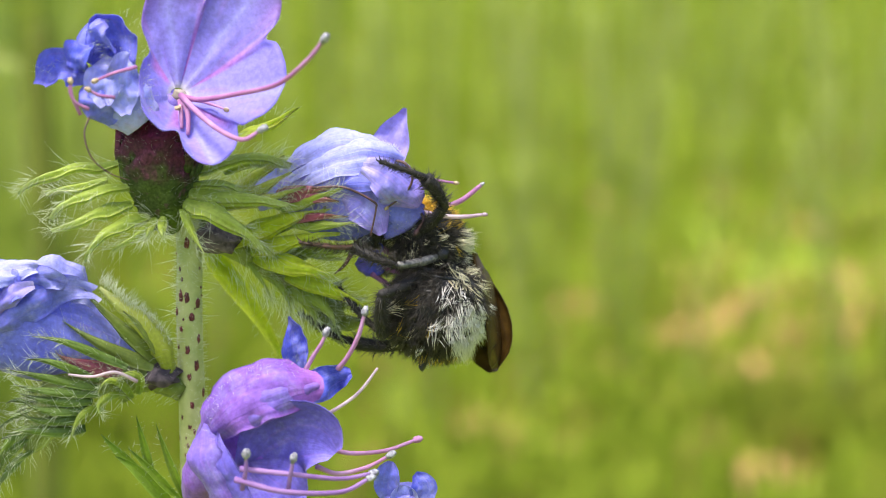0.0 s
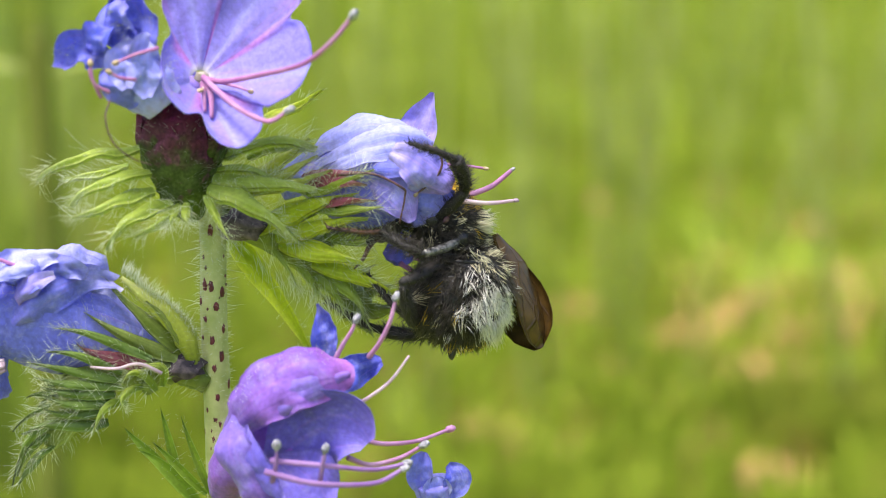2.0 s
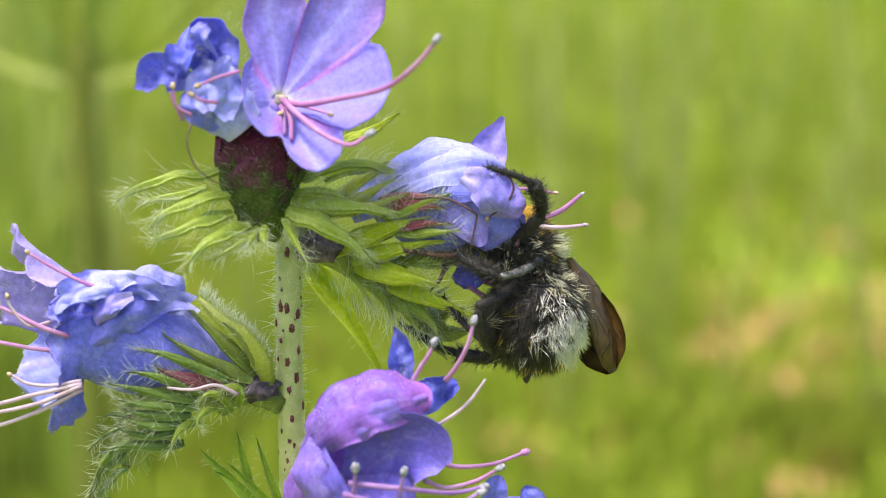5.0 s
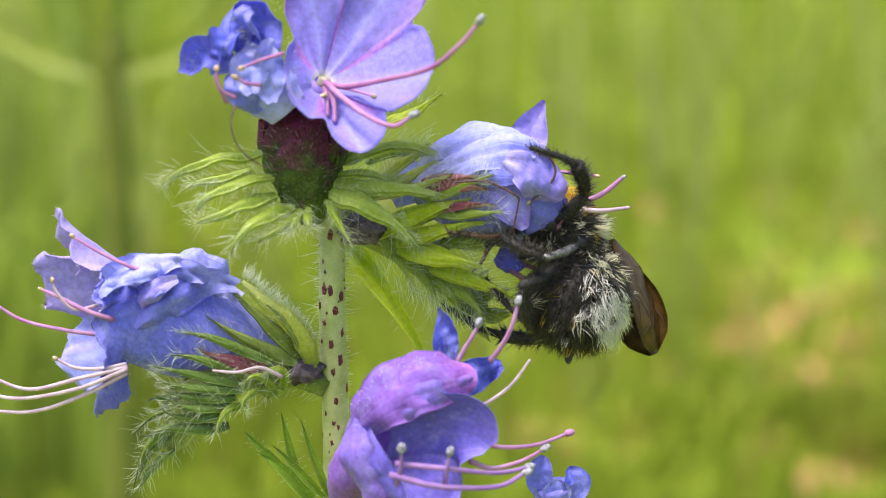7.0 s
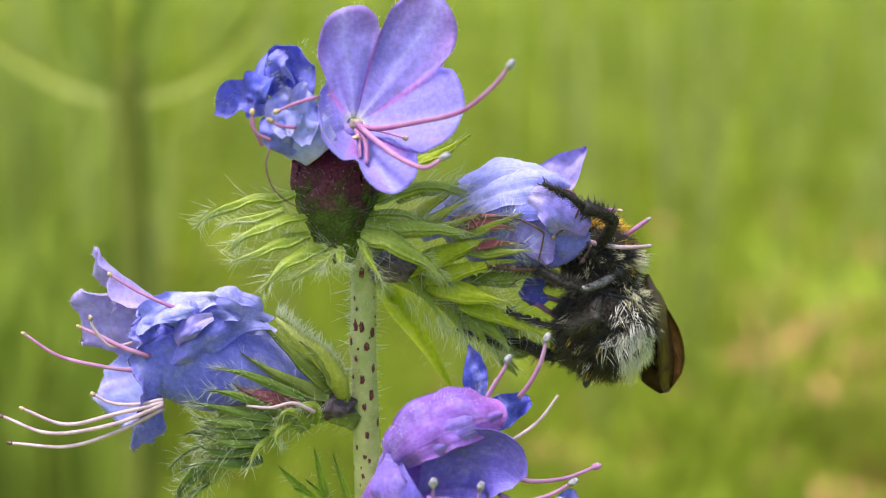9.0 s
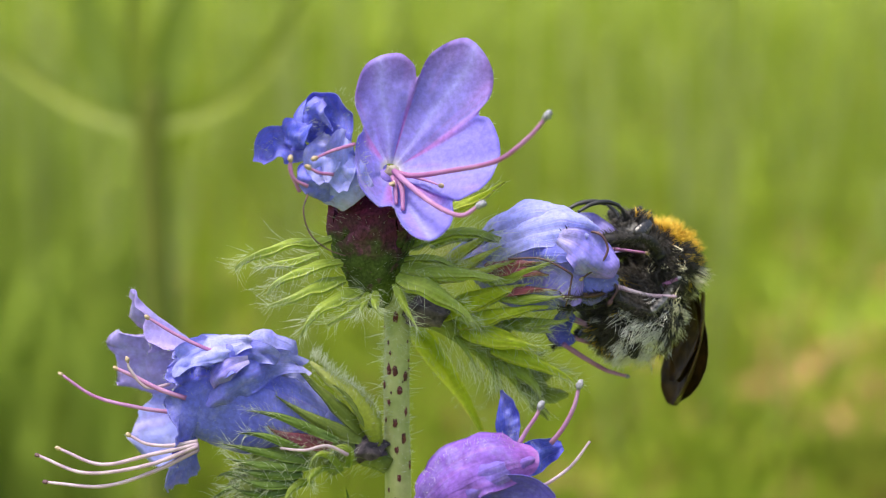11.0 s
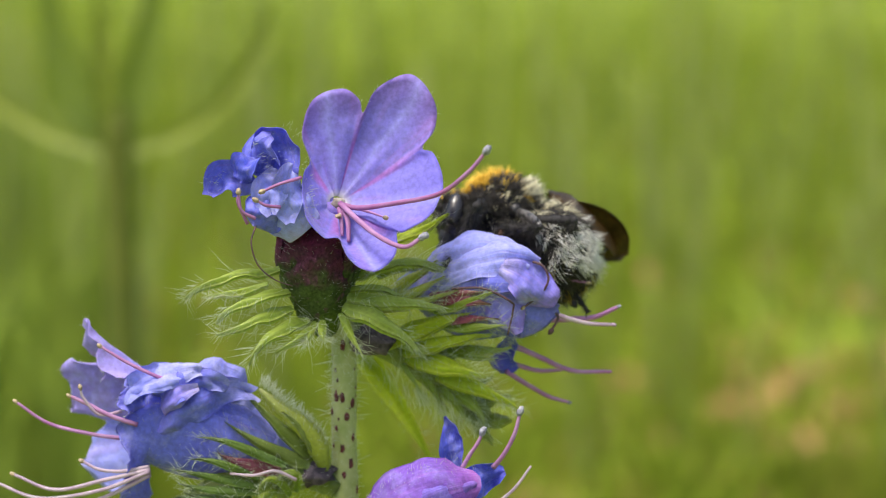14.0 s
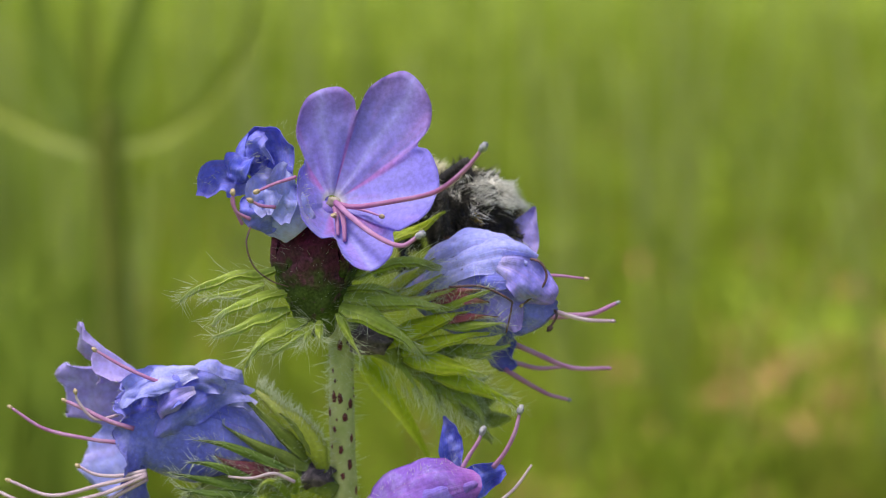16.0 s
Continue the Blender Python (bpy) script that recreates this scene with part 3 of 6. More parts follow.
SPOTS = [(x, z, rnd.uniform(0.17, 0.27)) for x, z in [(0.0, -0.8), (-0.6, -5.1), (-0.1, -5.2), (0.8, -5.7), (-1.0, -6.5), (0.3, -6.8), (-0.6, -7.8), (-0.1, -9.5), (0.6, -10.8), (0.0, -11.7), (1.1, -13.1), (-0.7, -13.0), (0.2, -14.0), (-0.0, -15.8), (0.8, -8.6)]]
SPOTS += [(rnd.uniform(-1.1, 1.1), rnd.uniform(-34, -1), rnd.uniform(0.05, 0.13)) for _ in range(26)]
SPOTS += [(rnd.uniform(-1.0, 1.0), -15 - 0.75 * k - rnd.random() * 0.4, rnd.uniform(0.13, 0.24)) for k in range(14)]
for k, (x, z, r) in enumerate(SPOTS):
    i = min(range(len(stem_line)), key=lambda q: abs(stem_line[q].z - z))
    c = Vector((stem_line[i].x, stem_line[i].y, z))
    a = -math.acos(max(-0.98, min(0.98, (x - c.x) / 1.07)))
    d = Vector((math.cos(a), math.sin(a), 0))
    g = Geo()
    blob(g, c + d * 1.0, (0.09, r * 0.85, r * rnd.uniform(1.2, 1.9)), Matrix.Rotation(a, 3, "Z"), 0.55, 1.3, 12, 8)
    part("spot", g, SPOT, stem)


def sepals(specs, owner, material, hairs=60, length=1.6, name="sepal"):
    """Bristly lance-shaped sepals with a rounded back: points, width, facing."""
    for pts, w, front in specs:
        g = Geo()
        blade(g, pts, w * random.uniform(0.8, 1.0), front, TAPER, cup=-0.12 - 0.26 * w, ruffle=0.3, thick=0.2 + 0.12 * w, nu=16, nv=8, keel=0.04 + 0.03 * w, seed=w * 7 + len(BASE))
        ob = part(name, g, material, owner)
        h = Geo()
        line = bez(pts, 14)
        hairy_line(h, line, [w * 0.4, w * 0.5, w * 0.35, w * 0.1], int(hairs * 0.9), length * 1.15, 0.018, 0.7)
        hairy_line(h, line, w * 0.2, int(hairs * 0.5), length * 0.9, 0.014, 0.9, 0.8, 0.7)
        hairy_line(h, line, [w * 0.4, w * 0.5, w * 0.4, w * 0.1], int(hairs * 0.5), 0.45, 0.011, 0.7)
        part("bristles", h, HAIR, ob if owner is plant else owner, "", "stuff")


def sprout(line, radius, count, way, length, width, material, owner, seed, spread=0.5, hairs=20):
    """Narrow bristly sepals that crowd along a line and point mostly one way."""
    rnd = random.Random(seed)
    specs = []
    for k in range(count):
        p = line[rnd.randrange(len(line))]
        d = Vector((rnd.gauss(0, 1), rnd.gauss(-0.5, 0.7), rnd.gauss(0, 1))).normalized()
        w = (Vector(way) + Vector((rnd.gauss(0, spread), rnd.gauss(0, spread), rnd.gauss(0, spread)))).normalized()
        ln = length * rnd.uniform(0.6, 1.15)
        a = p + d * radius * 0.5
        b = a + d * radius * 0.6 + w * ln * 0.4
        c = b + w * ln * 0.35 + Vector((0, 0, rnd.uniform(-0.3, 0.5)))
        e = c + w * ln * 0.3 + Vector((0, 0, rnd.uniform(-0.9, 0.3)))
        specs.append(([a, b, c, e], width * rnd.uniform(0.7, 1.2), (0.1, -1, 0.5)))
    sepals(specs, owner, material, hairs, 1.4 if hairs > 15 else 0.8)


# The top cluster: a dark mauve calyx body with spreading bristly sepals.
g = Geo()
body = chain([(-1.3, -1.2, 0.4), (-1.6, -2.0, 2.1), (-1.9, -2.6, 4.9), (-2.0, -2.4, 7.3), (-2.2, -1.8, 9.0)], 5)
tube(g, body, [0.9, 1.8, 2.6, 2.7, 1.6], 24, 0.25)
top_calyx = part("calyx", g, CALYX, plant, "dark maroon and green hairy calyx cluster")
h = Geo()
hairy_line(h, body, [1.0, 2.0, 3.0, 3.2, 2.7], 350, 0.7, 0.010, 0.3)
hairy_line(h, body, [1.2, 2.2, 3.2, 3.4, 2.8], 80, 1.5, 0.012, 0.3)
part("bristles", h, HAIR, top_calyx, "", "stuff")
h2 = Geo()
rnd = random.Random(41)
for k in range(56):
    a = k * 2.4 + 0.2
    tier = k % 4
    d = Vector((math.cos(a), math.sin(a) * 0.72, 0))
    g = Geo()
    c = Vector((-1.9, -2.2, 1.5)) + Vector((0, 0, tier * 1.35 + rnd.uniform(-0.4, 0.4)))
    wide = (2.2, 2.7, 3.0, 2.9)[tier] + rnd.uniform(-0.1, 0.25)
    blade(g, [c + d * (wide - 1.2), c + d * (wide + 0.5) + Vector((0, 0, 1.0)), c + d * (wide + 0.35) + Vector((0, 0, 2.6)), c + d * (wide - 0.2) + Vector((rnd.uniform(-0.3, 0.3), 0, 3.9))], rnd.uniform(1.3, 1.9), d, STRAP, thick=0.35, cup=-0.5, keel=-0.1, ruffle=0.3, seed=k * 1.3)
    part("sepal", g, CALYX, top_calyx)
    hairy_line(h2, bez([c + d * wide, c + d * (wide + 0.3) + Vector((0, 0, 2)), c + d * wide + Vector((0, 0, 3.6))], 8), 0.45, 7, 0.6, 0.009, 0.4)
part("bristles", h2, HAIR, top_calyx, "", "stuff")
sepals([
    ([(-4.8, -4.0, 6.0), (-7.7, -5.0, 6.0), (-10.7, -6.0, 5.8), (-12.1, -6.0, 3.9)], 0.95, (0, -0.6, 1)),
    ([(-4.0, -4.5, 4.3), (-6.4, -6.0, 4.2), (-8.5, -7.0, 4.1), (-9.7, -7.0, 2.2)], 1.05, (-0.2, -0.7, 1)),
    ([(-3.8, -4.5, 3.0), (-5.6, -6.0, 3.1), (-7.4, -7.0, 2.1), (-9.5, -7.0, 1.3)], 1.35, (-0.2, -0.8, 0.9)),
    ([(-2.5, -4.5, 2.1), (-4.7, -6.5, 2.0), (-6.4, -7.5, 1.0), (-7.2, -7.5, -1.1)], 1.25, (0, -0.9, 0.8)),
    ([(-1.9, -4.5, 1.8), (-2.8, -6.0, 1.0), (-4.0, -6.5, 0.5), (-5.1, -6.5, -0.3)], 0.95, (0, -0.9, 0.6)),
    ([(-2.1, -4.5, 1.8), (-2.3, -5.5, 1.4), (-2.5, -6.0, 0.8), (-2.7, -6.0, 0.2)], 0.7, (0, -1, 0.4)),
    ([(-1.4, -4.5, 2.0), (-1.5, -5.5, 1.4), (-1.5, -6.0, 1.0), (-1.2, -6.0, 0.5)], 0.7, (0, -1, 0.4)),
    ([(0.0, -4.5, 2.5), (0.5, -5.5, 1.6), (1.0, -6.0, 0.6), (1.9, -6.0, -0.8)], 0.85, (0, -1, 0.4)),
    ([(0.2, -4.5, 3.2), (2.4, -5.5, 3.0), (4.6, -6.0, 1.9), (6.3, -5.5, -0.3)], 1.85, (0.3, -0.8, 0.9)),
    ([(0.5, -3.5, 3.7), (2.8, -4.5, 3.7), (5.7, -4.5, 3.9), (8.1, -4.0, 2.9)], 1.45, (0.2, -0.7, 1)),
    ([(1.0, -2.5, 5.3), (3.4, -3.0, 6.3), (6.1, -2.0, 7.0), (8.3, -2.0, 5.7)], 1.25, (0.2, -0.6, 1)),
    ([(-5.9, -2.0, 4.4), (-7.6, -2.0, 4.3), (-9.3, -2.0, 3.6), (-11.0, -1.0, 3.2)], 0.8, (0, -0.6, 1)),
    ([(0.6, -3.0, 4.3), (2.3, -3.5, 4.6), (3.6, -3.5, 4.4), (5.0, -3.0, 3.4)], 0.9, (0.2, -0.6, 1)),
], top_calyx, SEPAL, 54, 1.45)
sepals([([(4.0, 1.0, 7.3), (5.3, 1.0, 8.2), (6.6, 1.0, 8.6), (8.6, 1.0, 9.5)], 1.0, (0, -0.5, 1))], top_calyx, BRIGHT, 20, 0.8)


def filament(points, r, material, owner, tip=None, tip_r=0.3, name="stamen"):
    g = Geo()
    line = chain(points, 7)
    tube(g, line, [r * 1.0, r * 0.88, r * 0.8, r * 0.62], 8, 0.12)
    ob = part(name, g, material, owner)
    if tip:
        g = Geo()
        d = (line[-1] - line[-2]).normalized()
        q = d.to_track_quat("Z", "Y").to_matrix()
        blob(g, line[-1] + d * tip_r * 0.5, (tip_r, tip_r * 0.8, tip_r * 1.25), q, 0.35, 1.5, 10, 8)
        part("anther", g, tip, ob)
    return ob


def flower(label, tube_pts, tube_r, material, petals, tube_mat=None):
    """A corolla: its tube is the part, its lobes hang under it. petals: points, width, facing, cup, ruffle, material."""
    g = Geo()
    tube(g, chain(tube_pts, 6), tube_r, 16, 0.12)
    ob = part("flower", g, tube_mat if tube_mat else material, plant, label)
    for k, (pts, w, front, cup, ruffle, pm) in enumerate(petals):
        g = Geo()
        blade(g, pts, w, front, ROUND, cup, ruffle, 0.13, 20, 12, keel=0.25, seed=k * 3.3 + w)
        part("petal", g, pm if pm else material, ob)
    return ob


def closed(points, steps):
    """A smooth closed line through points, steps between two."""
    p = [Vector(q) for q in points]
    n, out = len(p), []
    for i in range(n):
        a, b, c, d = p[i - 1], p[i], p[(i + 1) % n], p[(i + 2) % n]
        for k in range(steps):
            s = k / steps
            out.append(0.5 * (2 * b + (c - a) * s + (2 * a - 5 * b + 4 * c - d) * s * s + (3 * b - a - 3 * c + d) * s ** 3))
    return out


def corolla(lobes, throat, axis, ring, swell, rumple, materials, owner, thick=0.12, rows=22, steps=6, seed=0.0, fuzz=26, crease=0.3, mouth=None, felt=0, folds=()):
    """A fused corolla: from a ring round the throat it swells towards a margin of five lobes. Each lobe lists the points
    of its margin, the first on the notch before it. One petal is the strip between two notches. mouth: centre and radius of
    the ring at which the tube ends and the lobes turn out."""
    throat, axis = Vector(throat), Vector(axis).normalized()
    flat = [p for lobe in lobes for p in lobe]
    edge = closed(flat, steps)
    n = len(edge)
    u = axis.orthogonal().normalized()
    w = axis.cross(u)
    first = edge[0] - throat
    a0 = math.atan2(first.dot(w), first.dot(u))
    # the ring turns the way the margin turns
    turn = sum((edge[i] - throat).cross(edge[(i + 1) % n] - throat).dot(axis) for i in range(n))
    turn = 1 if turn > 0 else -1
    angles = []
    for q in edge:
        d = q - throat
        angles.append(math.atan2(d.dot(w), d.dot(u)))
    base = [throat + (u * math.cos(a) + w * math.sin(a)) * ring for a in angles]
    start = 0
    for k, lobe in enumerate(lobes):
        count = len(lobe) * steps
        top, under, uvs = [], [], []
        cols = count + 1
        for j in range(cols):
            i = (start + j) % n
            b, e = base[i], edge[i]
            out = (b - throat).normalized()
            c1 = b + axis * swell[0] + out * swell[1]
            c2 = b.lerp(e, 0.6) + axis * swell[2] + out * swell[3]
            v = j / count
            fold = min(v, 1 - v)
            for r in range(rows + 1):
                s = r / rows
                q = b * (1 - s) ** 3 + c1 * 3 * s * (1 - s) ** 2 + c2 * 3 * s * s * (1 - s) + e * s ** 3
                if mouth:
                    mid = Vector(mouth[0]) + out * mouth[1]
                    k1 = b.lerp(mid, 0.5) + out * swell[1]
                    f = min(1.0, s / 0.62)
                    inner = b * (1 - f) ** 2 + k1 * 2 * f * (1 - f) + mid * f * f
                    h = max(0.0, (s - 0.62) / 0.38)
                    q = inner.lerp(e, h * h * (3 - 2 * h) * 0.5 + h * 0.5)
                dirn = (axis * 0.6 - out * 0.4)
                lift = -crease * math.exp(-(fold * 12) ** 2) * s * (1 - s) * 4 + crease * 0.5 * math.exp(-((v - 0.5) * 14) ** 2) * s * (1 - s) * 4
                lift += rumple * s * (noise.noise(q * 0.5 + Vector((seed, 0, 0))) * 1.4 + noise.noise(q * 1.25 + Vector((0, seed, 4))) * 0.6)
                lift += rumple * 0.3 * s * noise.noise(q * 2.6 + Vector((2, seed, 0)))
                for which, at, high in folds:
                    if which == k:
                        step = min(1.0, max(0.0, (v - at) / 0.1 + 0.5))
                        lift += high * step * step * (3 - 2 * step) * min(1.0, (1 - v) / 0.35) * math.sin(math.pi * s) ** 0.7
                q = q + dirn * lift
                top.append(q)
                under.append(q - axis * thick)
                uvs.append((s, (k + v) / len(lobes)))
        m, off, faces = rows + 1, len(top), []
        for j in range(count):
            for r in range(rows):
                a, b2, c, d = j * m + r, (j + 1) * m + r, (j + 1) * m + r + 1, j * m + r + 1
                faces.append((a, b2, c, d))
                faces.append((off + a, off + d, off + c, off + b2))
        for j in range(count):
            a, b2 = j * m + rows, (j + 1) * m + rows
            faces.append((a, b2, off + b2, off + a))
        g = Geo()
        g.add(top + under, faces, uvs + uvs)
        ob = part("petal", g, materials[k % len(materials)], owner)
        if fuzz:
            h = Geo()
            for _ in range(fuzz):
                j = random.randrange(cols)
                q = top[j * m + rows]
                inward = top[j * m + rows - 2]
                bristle(h, q, (q - inward).normalized() + wild() * 0.5, random.uniform(0.12, 0.4), 0.012)
            part("rim_hairs", h, HAIR, owner, "", "stuff")
        if felt:
            h = Geo()
            for _ in range(felt):
                j, r = random.randrange(cols), random.randrange(3, rows)
                q = top[j * m + r]
                out = (q - throat) - axis * (q - throat).dot(axis)
                bristle(h, q - axis * 0.05, out.normalized() + axis * 0.4 + wild() * 0.35, random.uniform(0.15, 0.5), 0.011)
            part("felt", h, HAIR, owner, "", "stuff")
        start += count


# Top flower: wide open, its throat turned to the front.
g = Geo()
tube(g, chain([(-1.9, -2.0, 7.9), (-1.5, -2.2, 9.2), (-0.4, -2.8, 10.9)], 6), [1.2, 1.3, 0.9], 16, 0.12)
top = part("flower", g, LILAC, plant, "open lilac-blue flower with long pink stamens")
corolla([
    [(-2.4, -3.2, 14.4), (-3.0, -2.7, 16.5), (-2.2, -2.6, 19.1), (0.2, -2.8, 20.0), (1.5, -2.8, 19.1)],
    [(1.8, -2.8, 18.1), (2.9, -2.6, 20.0), (5.5, -2.4, 21.1), (7.3, -2.8, 19.2), (7.4, -3.1, 16.9)],
    [(6.4, -3.4, 15.4), (7.3, -3.8, 15.0), (8.0, -5.4, 13.0), (7.3, -6.8, 10.9), (5.3, -7.2, 9.5)],
    [(4.5, -6.4, 9.1), (4.5, -7.2, 8.3), (4.1, -8.2, 7.4), (2.9, -8.8, 6.7), (1.7, -8.8, 6.8), (0.6, -8.2, 7.7)],
    [(0.0, -6.8, 8.8), (-1.2, -7.8, 9.0), (-2.4, -7.6, 10.4), (-2.9, -6.2, 12.2), (-2.7, -4.6, 13.7)],
], (-0.3, -3.0, 11.0), (0.2, -0.85, 0.4), 0.6, (0.3, 0.9, -0.9, 0.2), 0.22, [ROSY, ROSY, OPEN, OPEN, OPEN], top, seed=3.0, crease=0.0, folds=[(0, 0.36, 0.4), (1, 0.55, 0.14), (4, 0.5, 0.35)])
g = Geo()
blob(g, (-0.2, -3.3, 11.0), (0.5, 0.25, 0.45), None, 0.5, 2.2, 16, 12)
part("throat", g, THROAT, top, "cream-white throat")
filament([(0.0, -3.9, 11.0), (1.6, -5.0, 10.9), (4.4, -8.0, 11.7), (7.6, -11.0, 12.8), (9.7, -12.8, 14.6), (11.0, -13.4, 16.2)], 0.23, MAGENTA, top, GREY, 0.36)
filament([(0.0, -3.9, 11.1), (1.2, -6.0, 10.3), (3.1, -8.5, 9.2), (5.0, -9.7, 8.6), (6.3, -9.8, 9.3)], 0.24, PINK, top, GREY, 0.36)
filament([(0.1, -3.9, 10.8), (0.6, -5.0, 9.9), (0.7, -6.0, 8.4)], 0.24, PINK, top)
filament([(-0.1, -3.9, 10.7), (0.1, -5.0, 9.9), (0.2, -5.6, 8.8)], 0.2, PINK, top)
filament([(0.7, -3.9, 10.8), (2.3, -4.5, 10.5), (3.5, -6.0, 10.3)], 0.12, PINK, top, ANTHER, 0.22)
filament([(-0.2, -3.9, 10.7), (0.0, -4.5, 10.4), (-0.1, -5.0, 10.3)], 0.12, CREAM, top, ANTHER, 0.24)

# The small crumpled flower beside it.
bud = flower("small crumpled half-open deep blue flower",
    [(-2.8, -4.5, 9.1), (-3.9, -4.6, 10.5), (-5.0, -4.8, 12.2)], [1.6, 2.2, 1.9], PALE, [
    ([(-4.6, -4.4, 11.9), (-4.3, -4.6, 13.9), (-4.9, -5.0, 15.6), (-6.0, -5.4, 17.3)], 3.8, (-0.2, -1, 0.1), 0.5, 1.3, BLUE),
    ([(-5.2, -5.2, 13.1), (-6.1, -5.6, 14.2), (-6.3, -6.2, 15.8), (-5.1, -6.4, 16.7)], 3.4, (-0.2, -1, 0.3), -0.7, 1.6, BLUE),
    ([(-6.3, -5.8, 15.1), (-6.9, -6.8, 14.9), (-7.5, -7.2, 14.2), (-7.7, -7.2, 13.1)], 2.4, (-0.3, -1, 0.4), -0.6, 1.4, DEEP),
    ([(-6.5, -5.0, 12.2), (-7.8, -5.5, 13.2), (-9.0, -6.0, 14.2), (-9.8, -6.0, 12.0)], 2.8, (-0.2, -1, 0.2), 0.6, 1.3, BLUE),
    ([(-4.1, -6.0, 11.9), (-4.9, -7.2, 11.2), (-5.9, -7.6, 10.5), (-6.5, -7.6, 9.8)], 3.6, (-0.1, -1, -0.2), -0.5, 1.2, BLUE),
    ([(-3.3, -5.6, 14.4), (-4.0, -6.6, 13.7), (-4.1, -7.0, 11.6), (-3.8, -6.6, 10.1)], 2.6, (0.1, -1, 0), 0.3, 1.3, PALE),
    ([(-4.7, -6.0, 14.1), (-5.3, -6.8, 13.2), (-5.4, -7.2, 12.1), (-5.1, -7.0, 10.8)], 2.8, (0, -1, 0), 0.3, 1.3, PALE),
])
for pts, tip in [([(-2.8, -7.5, 13.6), (-4.4, -8.3, 13.2), (-5.6, -8.5, 12.7)], ANTHER), ([(-4.4, -8.0, 11.4), (-5.4, -8.6, 11.6), (-6.1, -8.8, 12.0)], ANTHER),
                 ([(-6.3, -8.0, 10.5), (-7.3, -8.4, 11.2), (-7.5, -8.4, 12.5)], ANTHER), ([(-6.9, -8.0, 10.1), (-7.6, -8.2, 11.8), (-7.4, -8.2, 12.6)], None)]:
    filament(pts, 0.14, MAGENTA, bud, tip, 0.24)
filament([(-6.3, -8.0, 9.9), (-6.6, -8.5, 8.7), (-6.1, -8.5, 7.0), (-4.9, -8.0, 5.8), (-3.6, -7.0, 5.1)], 0.07, BROWN, bud, name="style")
g = Geo()
hairy_line(g, chain([(-3.5, -5.5, 10.2), (-3.6, -6.0, 12.4), (-4.0, -6.0, 14.9), (-5.1, -6.0, 17.0)], 5), 1.9, 160, 0.6, 0.016, 0.2)
hairy_line(g, chain([(-9.4, -6.0, 11.9), (-9.9, -6.0, 13.1), (-9.1, -6.0, 14.3)], 5), 0.4, 30, 0.9, 0.016, 0.0)
part("bristles", g, HAIR, bud, "", "stuff")

# The side branch with the flower that the bee visits.
g = Geo()
branch_line = chain([(-0.5, 0.0, -1.0), (1.7, 0.5, -0.6), (5.3, 2.0, -2.4), (9.0, 3.0, -5.4), (11.8, 4.0, -8.0)], 6)
tube(g, branch_line, [1.0, 1.1, 1.3, 1.2, 0.6], 12, 0.15)
branch = part("flower_branch", g, OLIVE, plant, "curled bristly side branch crowded with sepals")
g = Geo()
blob(g, (2.3, -0.8, -0.5), (1.7, 1.2, 1.1), None, 0.5, 1.5)
part("withered_node", g, NODE, branch, "dark withered flower scar")
sepals([
    ([(3.1, 0.0, -1.0), (5.5, -1.5, 0.8), (8.5, -2.5, 2.1), (11.3, -2.0, 2.1)], 1.75, (0, -1, 0.7)),
    ([(4.8, 0.0, -1.6), (7.3, -1.5, -0.6), (9.5, -2.5, 0.4), (12.0, -2.0, 0.3)], 1.35, (0, -1, 0.7)),
    ([(5.1, 0.5, -2.0), (7.6, -1.8, -2.2), (9.8, -2.8, -2.2), (11.7, -2.4, -3.1)], 2.0, (0, -1, 0.6)),
    ([(7.6, 0.5, -3.7), (10.3, -1.0, -4.1), (12.7, -1.6, -4.3), (14.3, -1.2, -6.3)], 1.5, (0, -1, 0.7)),
], branch, BRIGHT, 60, 1.5)
